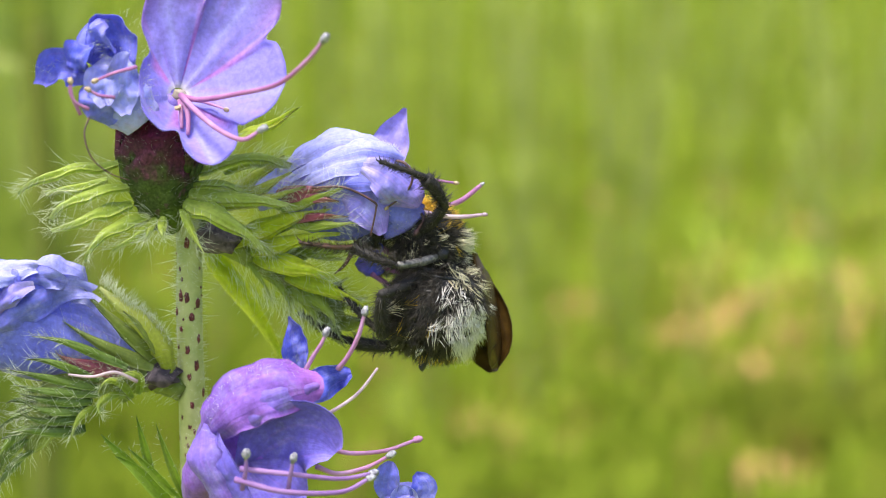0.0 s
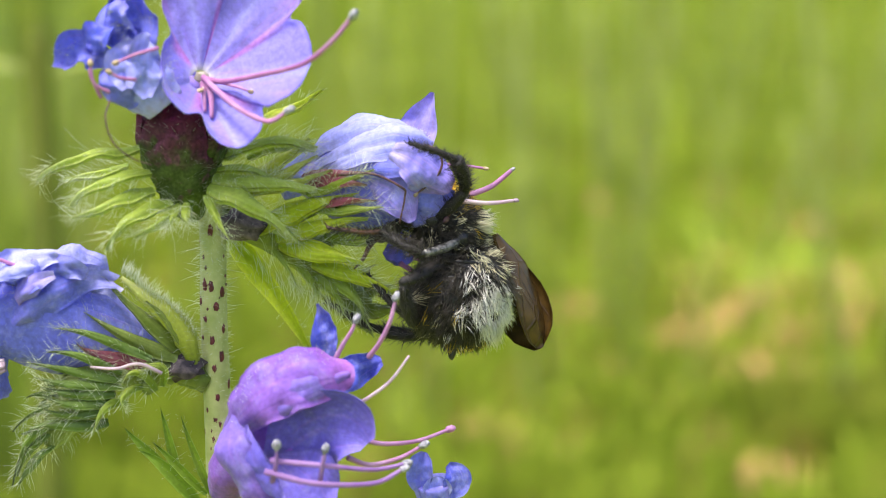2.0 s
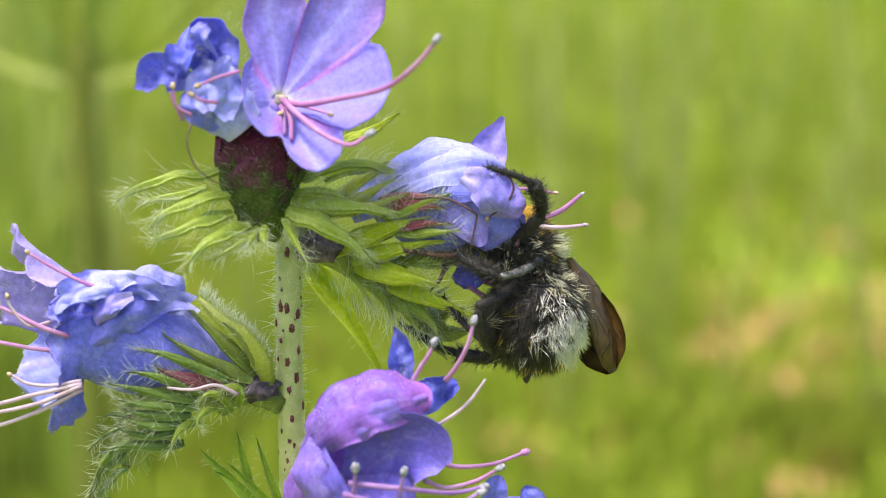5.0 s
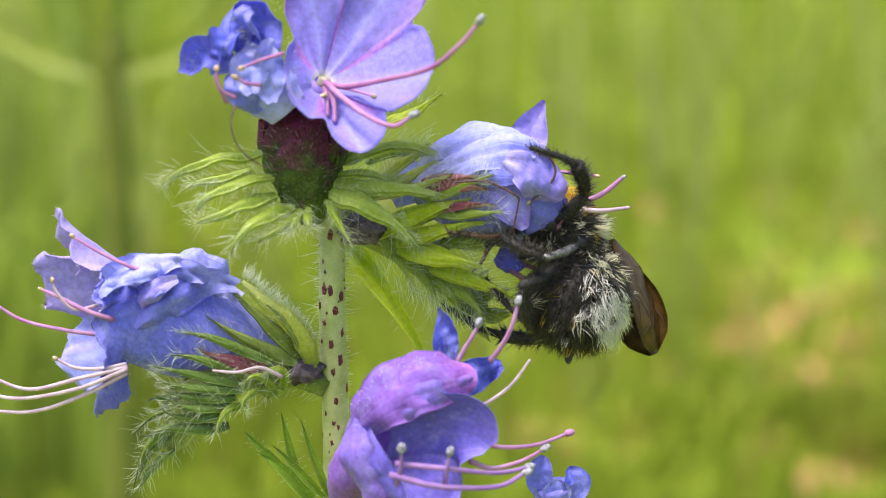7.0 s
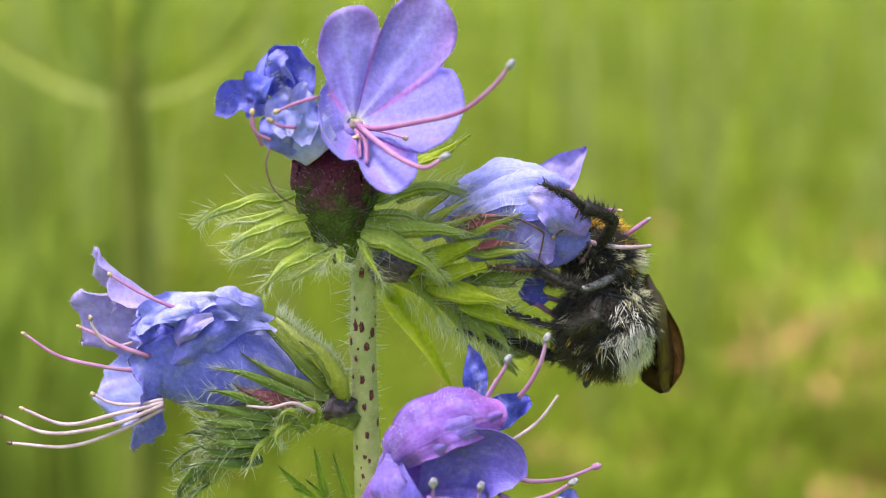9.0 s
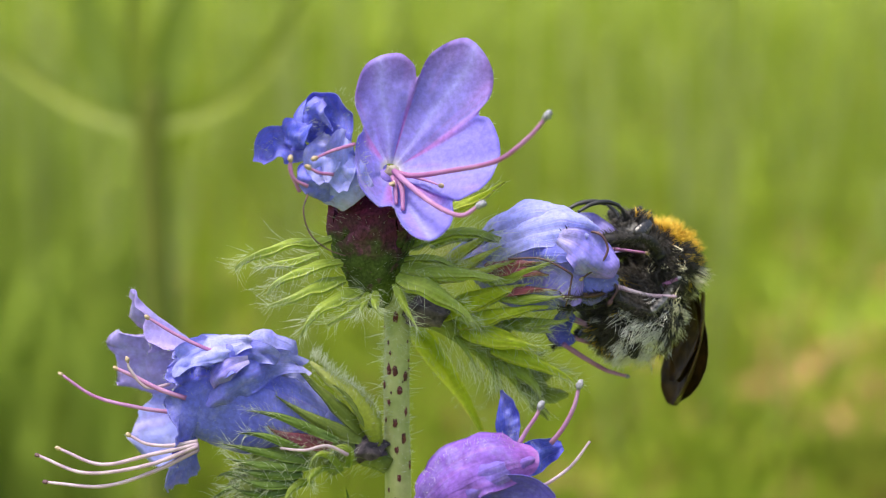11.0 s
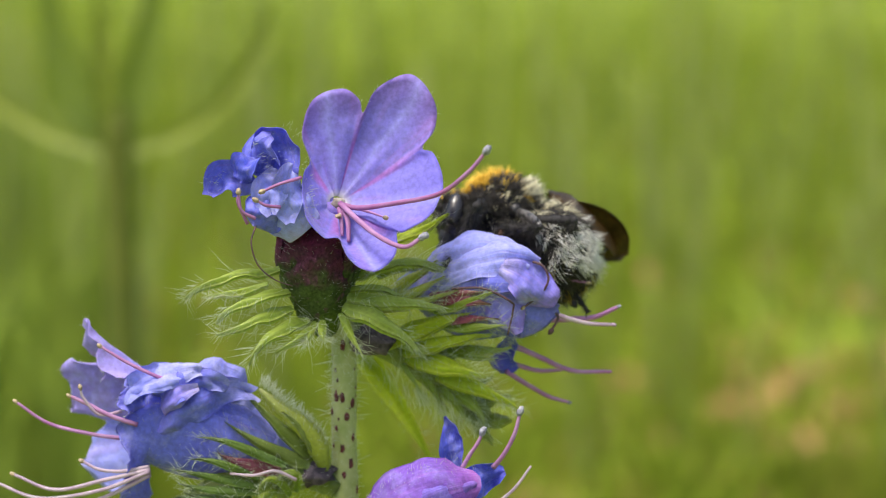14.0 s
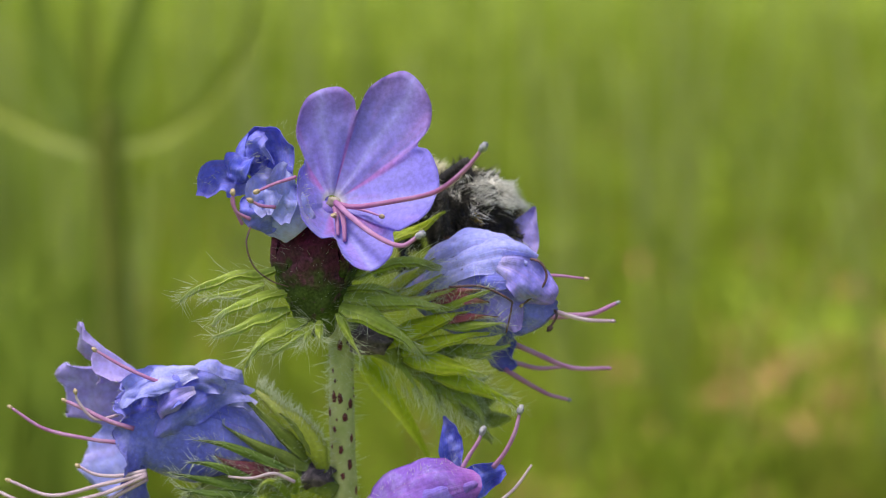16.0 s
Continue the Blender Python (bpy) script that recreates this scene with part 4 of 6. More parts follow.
sepals([
    ([(1.0, 0.5, 2.4), (3.8, -1.0, 3.6), (6.2, -1.6, 3.0), (8.2, -1.2, 1.4)], 1.2, (0, -1, 0.6)),
    ([(2.6, 1.5, 4.4), (4.7, 1.0, 5.8), (7.1, 0.6, 5.9), (8.4, 0.6, 4.4)], 1.1, (0, -1, 0.6)),
    ([(7.3, -1.5, 2.0), (9.1, -3.2, 2.9), (10.6, -3.8, 3.7), (12.4, -3.6, 4.2)], 0.9, (0, -1, 0.6)),
    ([(8.2, -1.2, 0.7), (10.0, -2.8, 1.0), (11.5, -3.4, 1.3), (13.1, -3.2, 1.2)], 0.8, (0, -1, 0.6)),
    ([(3.1, 0.5, 0.4), (4.9, -1.0, -0.2), (6.0, -1.4, -0.9), (7.1, -1.2, -2.1)], 1.3, (0, -1, 0.6)),
    ([(9.0, 0.5, -1.4), (10.5, -0.5, -1.3), (12.1, -1.0, -1.4), (13.6, -1.0, -0.9)], 0.9, (0, -1, 0.6)),
    ([(8.5, 1.0, -1.6), (9.9, 0.0, -1.9), (11.2, -0.5, -1.8), (12.3, -0.5, -2.2)], 0.9, (0, -1, 0.6)),
    ([(8.5, 1.5, -4.9), (10.3, 0.5, -5.6), (11.5, 0.2, -6.7), (11.5, 0.2, -8.0)], 1.1, (0, -1, 0.5)),
    ([(7.6, 1.5, -4.9), (9.0, 0.8, -5.7), (9.8, 0.6, -6.7), (10.0, 0.6, -7.9)], 0.9, (0, -1, 0.3)),
    ([(5.8, 1.5, -3.5), (7.2, 0.8, -4.5), (7.9, 0.6, -5.7), (8.0, 0.6, -7.2)], 0.7, (0, -1, 0.2)),
    ([(9.9, 1.5, -4.2), (11.5, 0.5, -4.8), (12.4, 0.2, -5.6), (13.2, 0.2, -6.0)], 0.9, (0, -1, 0.4)),
    ([(4.0, 1.0, -2.0), (5.1, 0.4, -3.3), (6.1, 0.2, -4.2), (6.5, 0.2, -6.0)], 0.5, (0, -1, 0.2)),
], branch, SEPAL, 52, 1.7)
sepals([
    ([(7.3, -1.2, 2.6), (9.1, -2.9, 3.4), (10.5, -3.5, 3.3), (11.9, -3.4, 3.0)], 1.3, (0, -1, 0.4)),
    ([(8.5, -1.4, 1.0), (9.8, -2.9, 1.8), (11.0, -3.5, 2.1), (12.6, -3.4, 1.8)], 0.8, (0, -1, 0.4)),
    ([(6.9, -0.8, 3.2), (8.5, -2.5, 3.8), (9.7, -3.2, 3.8), (11.4, -3.2, 4.0)], 1.1, (0, -1, 0.4)),
], branch, RED, 34, 1.0)
sepals([
    ([(2.6, 0.2, 2.6), (4.4, -1.0, 3.9), (6.0, -1.8, 5.3), (7.6, -2.0, 6.3)], 1.3, (0, -1, 0.5)),
    ([(3.3, -0.2, 2.4), (5.1, -1.5, 3.3), (6.4, -2.3, 4.2), (8.1, -2.5, 5.1)], 1.2, (0, -1, 0.5)),
    ([(2.6, 0.2, 1.9), (4.7, -1.4, 2.6), (6.6, -2.5, 3.2), (9.2, -3.0, 4.1)], 1.1, (0, -1, 0.5)),
], branch, POD, 90, 1.2)
# darker olive filler sepals: their colour stands in for the shaded gaps
sprout(branch_line[5:], 1.3, 9, (0.85, 0.0, 0.25), 3.6, 1.2, OLIVE, branch, 21, 0.35, 7)
sprout(branch_line[9:], 1.3, 12, (0.85, 0.0, -0.05), 3.2, 1.0, OLIVE, branch, 22, 0.4, 7)
sprout(branch_line[16:], 1.0, 5, (0.6, 0.1, -0.75), 2.0, 0.7, OLIVE, branch, 23, 0.4, 9)
g = Geo()
hairy_line(g, branch_line, 1.5, 170, 1.9, 0.022, 0.3)
hang = chain([(3.2, 0.0, -3.4), (5.6, -0.4, -5.0), (8.2, -0.6, -6.6), (10.4, -0.6, -8.0)], 6)
for _ in range(70):
    q = random.choice(hang) + Vector((random.uniform(-0.8, 0.8), random.uniform(-0.8, 1.0), random.uniform(-0.3, 0.9)))
    bristle(g, q, Vector((random.gauss(0.15, 0.3), random.gauss(-0.2, 0.3), -1)), random.uniform(1.0, 2.3), 0.024, wild() * 0.1)
part("bristles", g, HAIR, branch, "", "stuff")

g = Geo()
tube(g, chain([(4.0, 2.0, 2.3), (5.2, 2.0, 2.9), (6.6, 2.0, 3.5)], 5), [1.0, 1.4, 1.7], 14, 0.1)
visited = part("flower", g, PALE, plant, "blue flower with pale pink stamens under the bee")
corolla([
    [(14.6, 3.6, 5.4), (14.7, 3.4, 6.0), (15.1, 3.0, 6.3), (15.3, 2.4, 6.3), (15.4, 1.6, 6.2)],
    [(15.3, 0.2, 6.2), (16.0, -1.4, 5.6), (15.7, -2.4, 4.3), (15.0, -3.0, 3.5)],
    [(15.3, -2.8, 3.0), (16.8, -2.4, 3.0), (17.4, -1.6, 2.1), (16.3, -1.4, 0.7), (14.8, -1.0, -0.2)],
    [(13.8, 0.0, -0.7), (14.2, 0.5, -2.3), (13.9, 1.0, -3.6), (12.6, 1.4, -3.2), (13.0, 2.2, -1.2)],
    [(15.2, 4.0, -1.2), (16.9, 5.0, -0.4), (17.9, 5.4, 1.4), (16.7, 5.0, 3.9)],
], (6.1, 2.0, 3.4), (0.97, -0.08, -0.12), 1.5, (2.2, 2.3, 0.4, 1.1), 0.95, [BLUE, LILAC, BLUE, DEEP, BLUE], visited, seed=8.0, crease=0.5, mouth=((13.9, 1.2, 3.1), 3.6), felt=420)
# the upper ridges are PALE: their whitish highlights are in the colour
for k, (pts, w, front, cup, ruffle, pm) in enumerate([
    ([(6.0, 0.6, 4.9), (8.7, -0.8, 7.6), (11.1, -1.2, 9.1), (14.0, -1.6, 7.5)], 2.7, (0.1, -0.7, 1), -0.6, 0.4, PALE),
    ([(6.9, -0.4, 4.3), (9.7, -2.2, 7.0), (12.6, -2.8, 8.4), (15.9, -2.6, 6.6)], 2.2, (0.1, -0.8, 0.9), -0.6, 0.4, PALE),
    ([(7.6, -1.2, 3.7), (9.7, -2.8, 5.9), (12.6, -3.4, 6.9), (14.9, -3.2, 6.0)], 1.9, (0.1, -0.9, 0.7), -0.6, 0.4, PALE),
    ([(8.2, -1.6, 3.3), (10.6, -3.0, 5.2), (12.8, -3.6, 5.6), (14.5, -3.6, 4.4)], 2.4, (0, -1, 0.3), -0.5, 0.5, BLUE),
    ([(9.8, -1.6, 2.9), (11.7, -3.0, 4.0), (13.2, -3.4, 3.2), (14.1, -2.6, 0.5)], 3.4, (0.1, -1, -0.1), -0.5, 0.5, LILAC),
    ([(12.6, -3.2, 5.9), (14.1, -4.0, 5.7), (15.6, -3.8, 4.4), (17.0, -2.6, 2.7)], 3.6, (0.3, -1, 0.2), -0.4, 0.9, LILAC),
]):
    g = Geo()
    blade(g, pts, w, front, ROUND, cup, ruffle, 0.13, 18, 10, keel=0.1, seed=k * 3.3 + w)
    part("petal", g, pm, visited)
filament([(14.9, 0.0, 4.3), (17.2, 0.5, 4.3), (19.8, 1.0, 3.9)], 0.15, MAGENTA, visited, ANTHER, 0.2)
g = Geo()
blade(g, [(14.0, 2.6, 4.6), (14.4, 3.2, 6.3), (15.4, 3.4, 7.8), (16.0, 3.2, 9.5)], 3.3, (-0.3, -1, 0.1), [0.7, 0.9, 1.0, 0.95, 0.8, 0.58, 0.34, 0.12], 0.5, 0.35, 0.13, 18, 10, keel=0.1)
lip = part("petal", g, LIP, visited)
pink_stamen = filament([(14.9, 0.5, 0.8), (18.2, 1.2, 0.8), (20.5, 1.6, 0.9), (22.4, 1.7, 1.7)], 0.27, PINK, visited, GREY, 0.2)
pale_stamen = filament([(15.8, -1.0, 2.2), (18.0, -0.6, 1.3), (19.9, 0.0, 0.7), (21.9, 0.4, 0.5)], 0.22, CREAM, visited, CREAM, 0.2)
filament([(13.6, 1.0, -1.2), (16.0, 2.0, -2.5), (18.8, 3.0, -3.9), (21.9, 3.4, -4.1)], 0.25, PINK, visited, PINK, 0.2)
filament([(13.9, 2.0, -3.1), (16.0, 3.0, -3.9), (17.9, 4.0, -4.1)], 0.22, PINK, visited, PINK, 0.18)
filament([(13.3, 1.0, -3.5), (15.0, 2.0, -4.8), (16.9, 3.0, -6.1), (18.6, 3.4, -6.7)], 0.22, PINK, visited, GREY, 0.2)
filament([(14.8, -2.4, 6.3), (15.9, -3.0, 6.0), (16.4, -3.0, 4.9), (15.8, -3.0, 3.7), (14.5, -2.8, 2.6)], 0.11, BROWN, visited, ANTHER, 0.18, "style")
filament([(8.7, -3.4, 4.2), (11.2, -3.8, 4.3), (13.4, -3.6, 3.2), (13.6, -3.4, 2.5), (13.2, -3.0, 0.4)], 0.1, BROWN, visited, name="style")
filament([(17.1, -1.4, 2.0), (17.3, -1.6, 1.4), (16.8, -1.6, 0.5)], 0.13, BROWN, visited, BROWN, 0.25)
# A narrow leaf behind the stem.
g = Geo()
pts = [(0.8, 5.0, -2.1), (2.1, 6.0, -4.7), (4.5, 7.0, -7.3), (7.4, 8.0, -13.6)]
blade(g, pts, 1.9, (0.3, -1, 0.3), LANCE, cup=0.35, ruffle=0.3, thick=0.25, keel=0.35)
part("leaf", g, BRIGHT, plant)
h = Geo()
hairy_line(h, bez(pts, 12), 0.8, 60, 0.8, 0.02, 0.4)
part("bristles", h, HAIR, plant, "", "stuff")

# The flower on the other side, opening outwards.
g = Geo()
tube(g, chain([(-3.3, 0.4, -11.6), (-4.7, 0.2, -10.5), (-6.2, 0.0, -9.1)], 5), [0.9, 1.3, 1.8], 14, 0.1)
far_side = part("flower", g, PALE, plant, "open blue flower with long pale stamens")
# first and last lobe in paler LIP: light shining through, put into the colour
corolla([
    [(-20.1, 1.0, -4.3), (-20.6, 0.4, -1.9), (-21.4, -0.8, 0.8), (-20.7, -1.2, 0.8), (-19.3, -1.6, -1.7)],
    [(-18.2, -2.4, -3.5), (-17.6, -3.8, -4.0), (-17.1, -4.4, -4.8), (-17.0, -4.5, -5.7)],
    [(-17.6, -4.2, -6.2), (-17.2, -4.6, -8.3), (-17.2, -4.2, -11.3), (-18.1, -3.2, -14.4), (-16.9, -1.0, -14.6)],
    [(-16.6, 1.0, -14.0), (-19.5, 2.0, -14.0), (-21.5, 2.6, -12.0), (-21.7, 3.0, -9.7)],
    [(-20.3, 3.0, -8.1), (-22.4, 2.8, -7.0), (-23.0, 2.2, -3.7), (-22.4, 1.8, -2.5), (-21.0, 1.4, -3.0)],
], (-5.8, 0.0, -9.4), (-0.95, -0.12, 0.12), 1.6, (2.6, 2.6, 0.2, 1.7), 1.25, [LIP, BLUE, BLUE, PALE, LIP], far_side, seed=5.0, crease=0.6, mouth=((-15.9, -0.4, -7.1), 3.5), felt=170)
for k, (pts, w, front, cup, ruffle, pm) in enumerate([
    ([(-6.9, -2.2, -5.5), (-9.4, -3.0, -2.0), (-12.4, -3.4, -1.4), (-15.6, -3.6, -3.6)], 3.4, (0, -0.8, 1), -0.7, 1.3, PALE),
    ([(-8.9, -4.0, -3.6), (-11.4, -4.8, -2.0), (-13.6, -5.2, -3.2), (-14.4, -4.6, -5.2)], 2.6, (0, -1, 0.3), -0.6, 1.5, BLUE),
    ([(-11.0, -4.4, -2.1), (-13.2, -5.0, -1.9), (-15.8, -5.0, -2.8), (-17.8, -4.2, -4.8)], 2.8, (0, -1, 0.6), -0.4, 1.7, PALE),
    ([(-7.3, -2.6, -4.4), (-9.7, -4.4, -3.0), (-11.9, -5.4, -4.6), (-14.4, -5.0, -7.1)], 3.0, (0.1, -1, 0.3), -0.8, 1.0, BLUE),
    ([(-11.2, -5.2, -3.3), (-12.7, -5.8, -3.6), (-13.8, -5.8, -4.4), (-13.9, -5.2, -5.7)], 1.7, (0, -1, 0.3), -0.4, 0.6, LILAC),
]):
    g = Geo()
    blade(g, pts, w, front, ROUND, cup, ruffle, 0.13, 18, 10, keel=0.1, seed=k * 2.3 + w)
    part("petal", g, pm, far_side)
for pts, r, m_, a_ in [
    ([(-11.3, -4.4, -3.7), (-14.3, -4.8, -2.6), (-16.9, -4.6, -1.4), (-18.9, -4.4, -0.2)], 0.2, PINK, ANTHER),
    ([(-16.2, -4.2, -6.6), (-18.3, -4.4, -5.8), (-20.1, -4.2, -4.9), (-21.5, -4.0, -4.3)], 0.24, PINK, ANTHER),
    ([(-17.5, -3.8, -5.6), (-19.2, -4.4, -5.7), (-20.4, -4.4, -4.3), (-20.6, -4.4, -3.6)], 0.16, CREAM, ANTHER),
    ([(-17.7, -3.0, -8.0), (-19.9, -3.0, -7.7), (-23.5, -2.6, -6.9), (-26.1, -2.4, -5.2)], 0.21, PINK, ANTHER),
    ([(-15.4, -4.0, -10.1), (-17.6, -4.2, -10.4), (-19.4, -4.0, -10.3), (-20.7, -3.8, -9.7)], 0.2, CREAM, ANTHER),
    ([(-15.3, -4.2, -10.3), (-18.9, -4.2, -11.1), (-23.0, -3.6, -12.1), (-26.4, -3.0, -11.0)], 0.22, CREAM, ANTHER),
    ([(-15.3, -4.3, -10.4), (-19.4, -4.2, -12.0), (-24.4, -3.2, -12.9), (-28.2, -2.2, -11.8)], 0.22, CREAM, BROWN),
    ([(-15.3, -4.2, -10.7), (-19.0, -4.0, -12.6), (-23.1, -3.2, -14.0), (-27.6, -2.4, -13.9)], 0.22, CREAM, BROWN),
]:
    filament(pts, r * 0.88, m_, far_side, a_, 0.21)
g = Geo()
low_line = chain([(-0.6, 0.0, -12.8), (-2.8, -0.4, -11.8), (-5.5, -1.0, -11.8), (-8.1, -1.6, -11.7), (-10.8, -2.0, -13.9), (-11.2, -2.4, -15.0), (-12.6, -2.4, -17.1)], 5)
tube(g, low_line, [1.1, 1.2, 1.4, 1.7, 1.9, 1.6, 0.7], 12, 0.25)
low = part("flower_branch", g, OLIVE, plant, "curled bristly side branch with unopened green buds")
g = Geo()
blob(g, (-2.6, -0.8, -11.6), (1.9, 1.2, 1.0), None, 0.5, 1.5)
part("withered_node", g, NODE, low, "dark withered flower scar")
sepals([
    ([(-2.1, -1.0, -10.7), (-3.8, -2.8, -8.1), (-5.7, -3.2, -6.2), (-7.8, -3.0, -4.0)], 1.3, (0.3, -1, 0.5)),
    ([(-1.5, -1.2, -11.1), (-2.2, -3.0, -8.3), (-3.5, -3.2, -6.6), (-4.8, -3.0, -5.8)], 1.0, (0.3, -1, 0.5)),
    ([(-2.7, -1.6, -10.7), (-4.9, -2.8, -9.5), (-6.8, -3.6, -8.3), (-9.3, -4.0, -6.4)], 1.3, (0, -1, 0.4)),
], low, OLIVE, 24, 0.9)
sepals([
    ([(-4.5, -3.5, -10.2), (-7.4, -4.5, -8.6), (-9.4, -5.0, -7.3), (-11.5, -5.0, -7.4)], 0.85, (0, -1, 0.4)),
    ([(-6.7, -3.5, -11.3), (-9.1, -5.0, -9.7), (-10.7, -5.4, -8.8), (-12.0, -5.4, -9.1)], 0.8, (0, -1, 0.4)),
    ([(-6.7, -3.5, -11.9), (-9.5, -5.0, -10.9), (-11.6, -5.4, -10.2), (-13.3, -5.4, -9.9)], 0.8, (0, -1, 0.4)),
    ([(-6.7, -3.5, -12.3), (-9.6, -5.0, -11.9), (-11.6, -5.4, -11.5), (-13.0, -5.4, -11.0)], 0.9, (0, -1, 0.4)),
    ([(-7.2, -3.5, -12.9), (-9.6, -5.0, -12.6), (-11.3, -5.2, -12.4), (-12.6, -5.2, -11.8)], 0.9, (0, -1, 0.4)),
    ([(-7.6, -3.5, -13.5), (-9.8, -5.0, -13.5), (-11.4, -5.2, -13.3), (-12.4, -5.2, -12.4)], 0.9, (0, -1, 0.4)),
    ([(-8.1, -3.5, -14.3), (-10.3, -4.6, -14.4), (-11.8, -5.0, -14.2), (-12.8, -5.0, -13.3)], 0.8, (0, -1, 0.4)),
    ([(-7.9, -3.2, -15.2), (-10.4, -4.4, -15.5), (-12.2, -4.6, -14.3), (-13.9, -4.6, -15.6)], 1.1, (0, -1, 0.4)),
    ([(-11.1, -3.6, -14.9), (-13.4, -4.4, -15.0), (-14.6, -4.4, -16.4), (-15.3, -4.0, -20.0)], 0.95, (0, -1, 0.5)),
    ([(-12.0, -3.2, -15.8), (-13.7, -4.0, -16.3), (-14.5, -4.0, -17.7), (-15.0, -3.6, -19.4)], 0.8, (0, -1, 0.5)),
    ([(-11.1, -3.0, -13.8), (-12.8, -3.6, -13.6), (-14.0, -3.6, -14.2), (-15.2, -3.2, -15.9)], 0.6, (0, -1, 0.5)),
], low, BRUSH, 34, 1.1)
sepals([
    ([(-4.2, -3.0, -12.9), (-4.9, -4.0, -10.9), (-6.2, -4.4, -10.3), (-6.7, -4.4, -12.1)], 0.75, (0, -1, 0.4)),
    ([(-5.1, -3.0, -12.5), (-6.5, -4.0, -12.2), (-7.3, -4.4, -13.2), (-6.3, -4.2, -14.1)], 0.75, (0, -1, 0.4)),
    ([(-6.4, -3.0, -13.8), (-8.0, -4.0, -13.1), (-8.6, -4.4, -14.3), (-9.1, -4.2, -16.1)], 0.7, (0, -1, 0.4)),
    ([(-3.8, -3.0, -12.5), (-3.0, -3.6, -10.6), (-4.5, -4.0, -10.0), (-5.3, -4.0, -11.2)], 0.7, (0, -1, 0.4)),
], low, SEPAL, 36, 0.9)
g = Geo()
pod = chain([(-1.5, -0.8, -11.4), (-2.0, -1.8, -9.1), (-3.3, -2.2, -7.1), (-5.1, -2.2, -5.6), (-6.7, -2.0, -4.2)], 5)
tube(g, pod, [0.5, 0.85, 0.8, 0.5, 0.1], 14, 0.3)
part("calyx", g, POD, low, "fat yellowish-green calyx with white felt")
h = Geo()
hairy_line(h, pod, [0.6, 0.95, 0.9, 0.55, 0.15], 160, 0.6, 0.013, 0.5)
for _ in range(520):
    q = random.choice(pod[4:]) + Vector((random.uniform(0.0, 0.5), random.uniform(-0.6, 0.5), random.uniform(0.2, 0.7)))
    bristle(h, q, Vector((random.gauss(0.35, 0.35), random.gauss(-0.1, 0.4), random.gauss(0.9, 0.3))), random.uniform(0.35, 1.0), 0.018, wild() * 0.25)
part("bristles", h, HAIR, low, "", "stuff")
sprout(low_line[10:28], 1.2, 14, (-0.9, -0.15, 0.05), 2.8, 0.9, BRUSH, low, 31, 0.25, 12)
sprout(low_line[16:], 1.1, 8, (-0.6, -0.2, -0.6), 2.2, 0.7, BRUSH, low, 32, 0.4, 18)
sepals([([(-5.0, -3.0, -10.7), (-7.1, -3.8, -10.0), (-9.2, -4.2, -9.7), (-9.9, -4.2, -8.8)], 1.1, (0, -1, 0.4)), ([(-5.2, -3.0, -10.9), (-6.9, -3.6, -10.5), (-8.1, -4.0, -10.0), (-9.4, -4.0, -9.6)], 0.9, (0, -1, 0.2))], low, RED, 70, 0.6)
filament([(-3.7, -4.0, -11.2), (-5.3, -4.6, -10.3), (-7.0, -4.8, -10.6), (-8.9, -4.6, -10.5)], 0.16, CREAM, low, name="style")
for c, r in [((-4.9, -2.6, -12.6), 0.6), ((-10.3, -2.2, -13.1), 0.8), ((-11.2, -2.2, -14.2), 0.7)]:
    g = Geo()
    blob(g, c, (r, r * 0.9, r), None, 0.3, 1.2, 12, 9)
    part("bud", g, OLIVE, low)
    h = Geo()
    for _ in range(22):
        d = wild().normalized()
        bristle(h, Vector(c) + d * r * 0.9, d + wild() * 0.2, random.uniform(0.5, 1.4), 0.024)
    part("bristles", h, HAIR, low, "", "stuff")
h = Geo()
hairy_line(h, low_line, 1.6, 260, 1.3, 0.013, 0.3)
part("bristles", h, HAIR, low, "", "stuff")

# Lower flower, half shut, turned to the front.
g = Geo()
tube(g, chain([(0.7, -3.0, -21.1), (1.3, -4.0, -19.0), (2.5, -5.0, -17.1)], 5), [1.2, 1.8, 2.0], 14, 0.1)
lower = part("flower", g, VIOLET, plant, "half-open violet flower with pink stamens")
g = Geo()
blob(g, (5.5, -7.4, -16.2), (4.3, 2.0, 3.7), Matrix.Rotation(radians(-30), 3, "Y"), 0.12, 1.0, 24, 18)
part("corolla", g, VIOLET, lower)
HOOD = [0.1, 0.5, 0.82, 0.98, 1.0, 0.96, 0.86, 0.55]
SPOON = [0.06, 0.45, 0.8, 0.97, 1.0, 0.9, 0.68, 0.22]
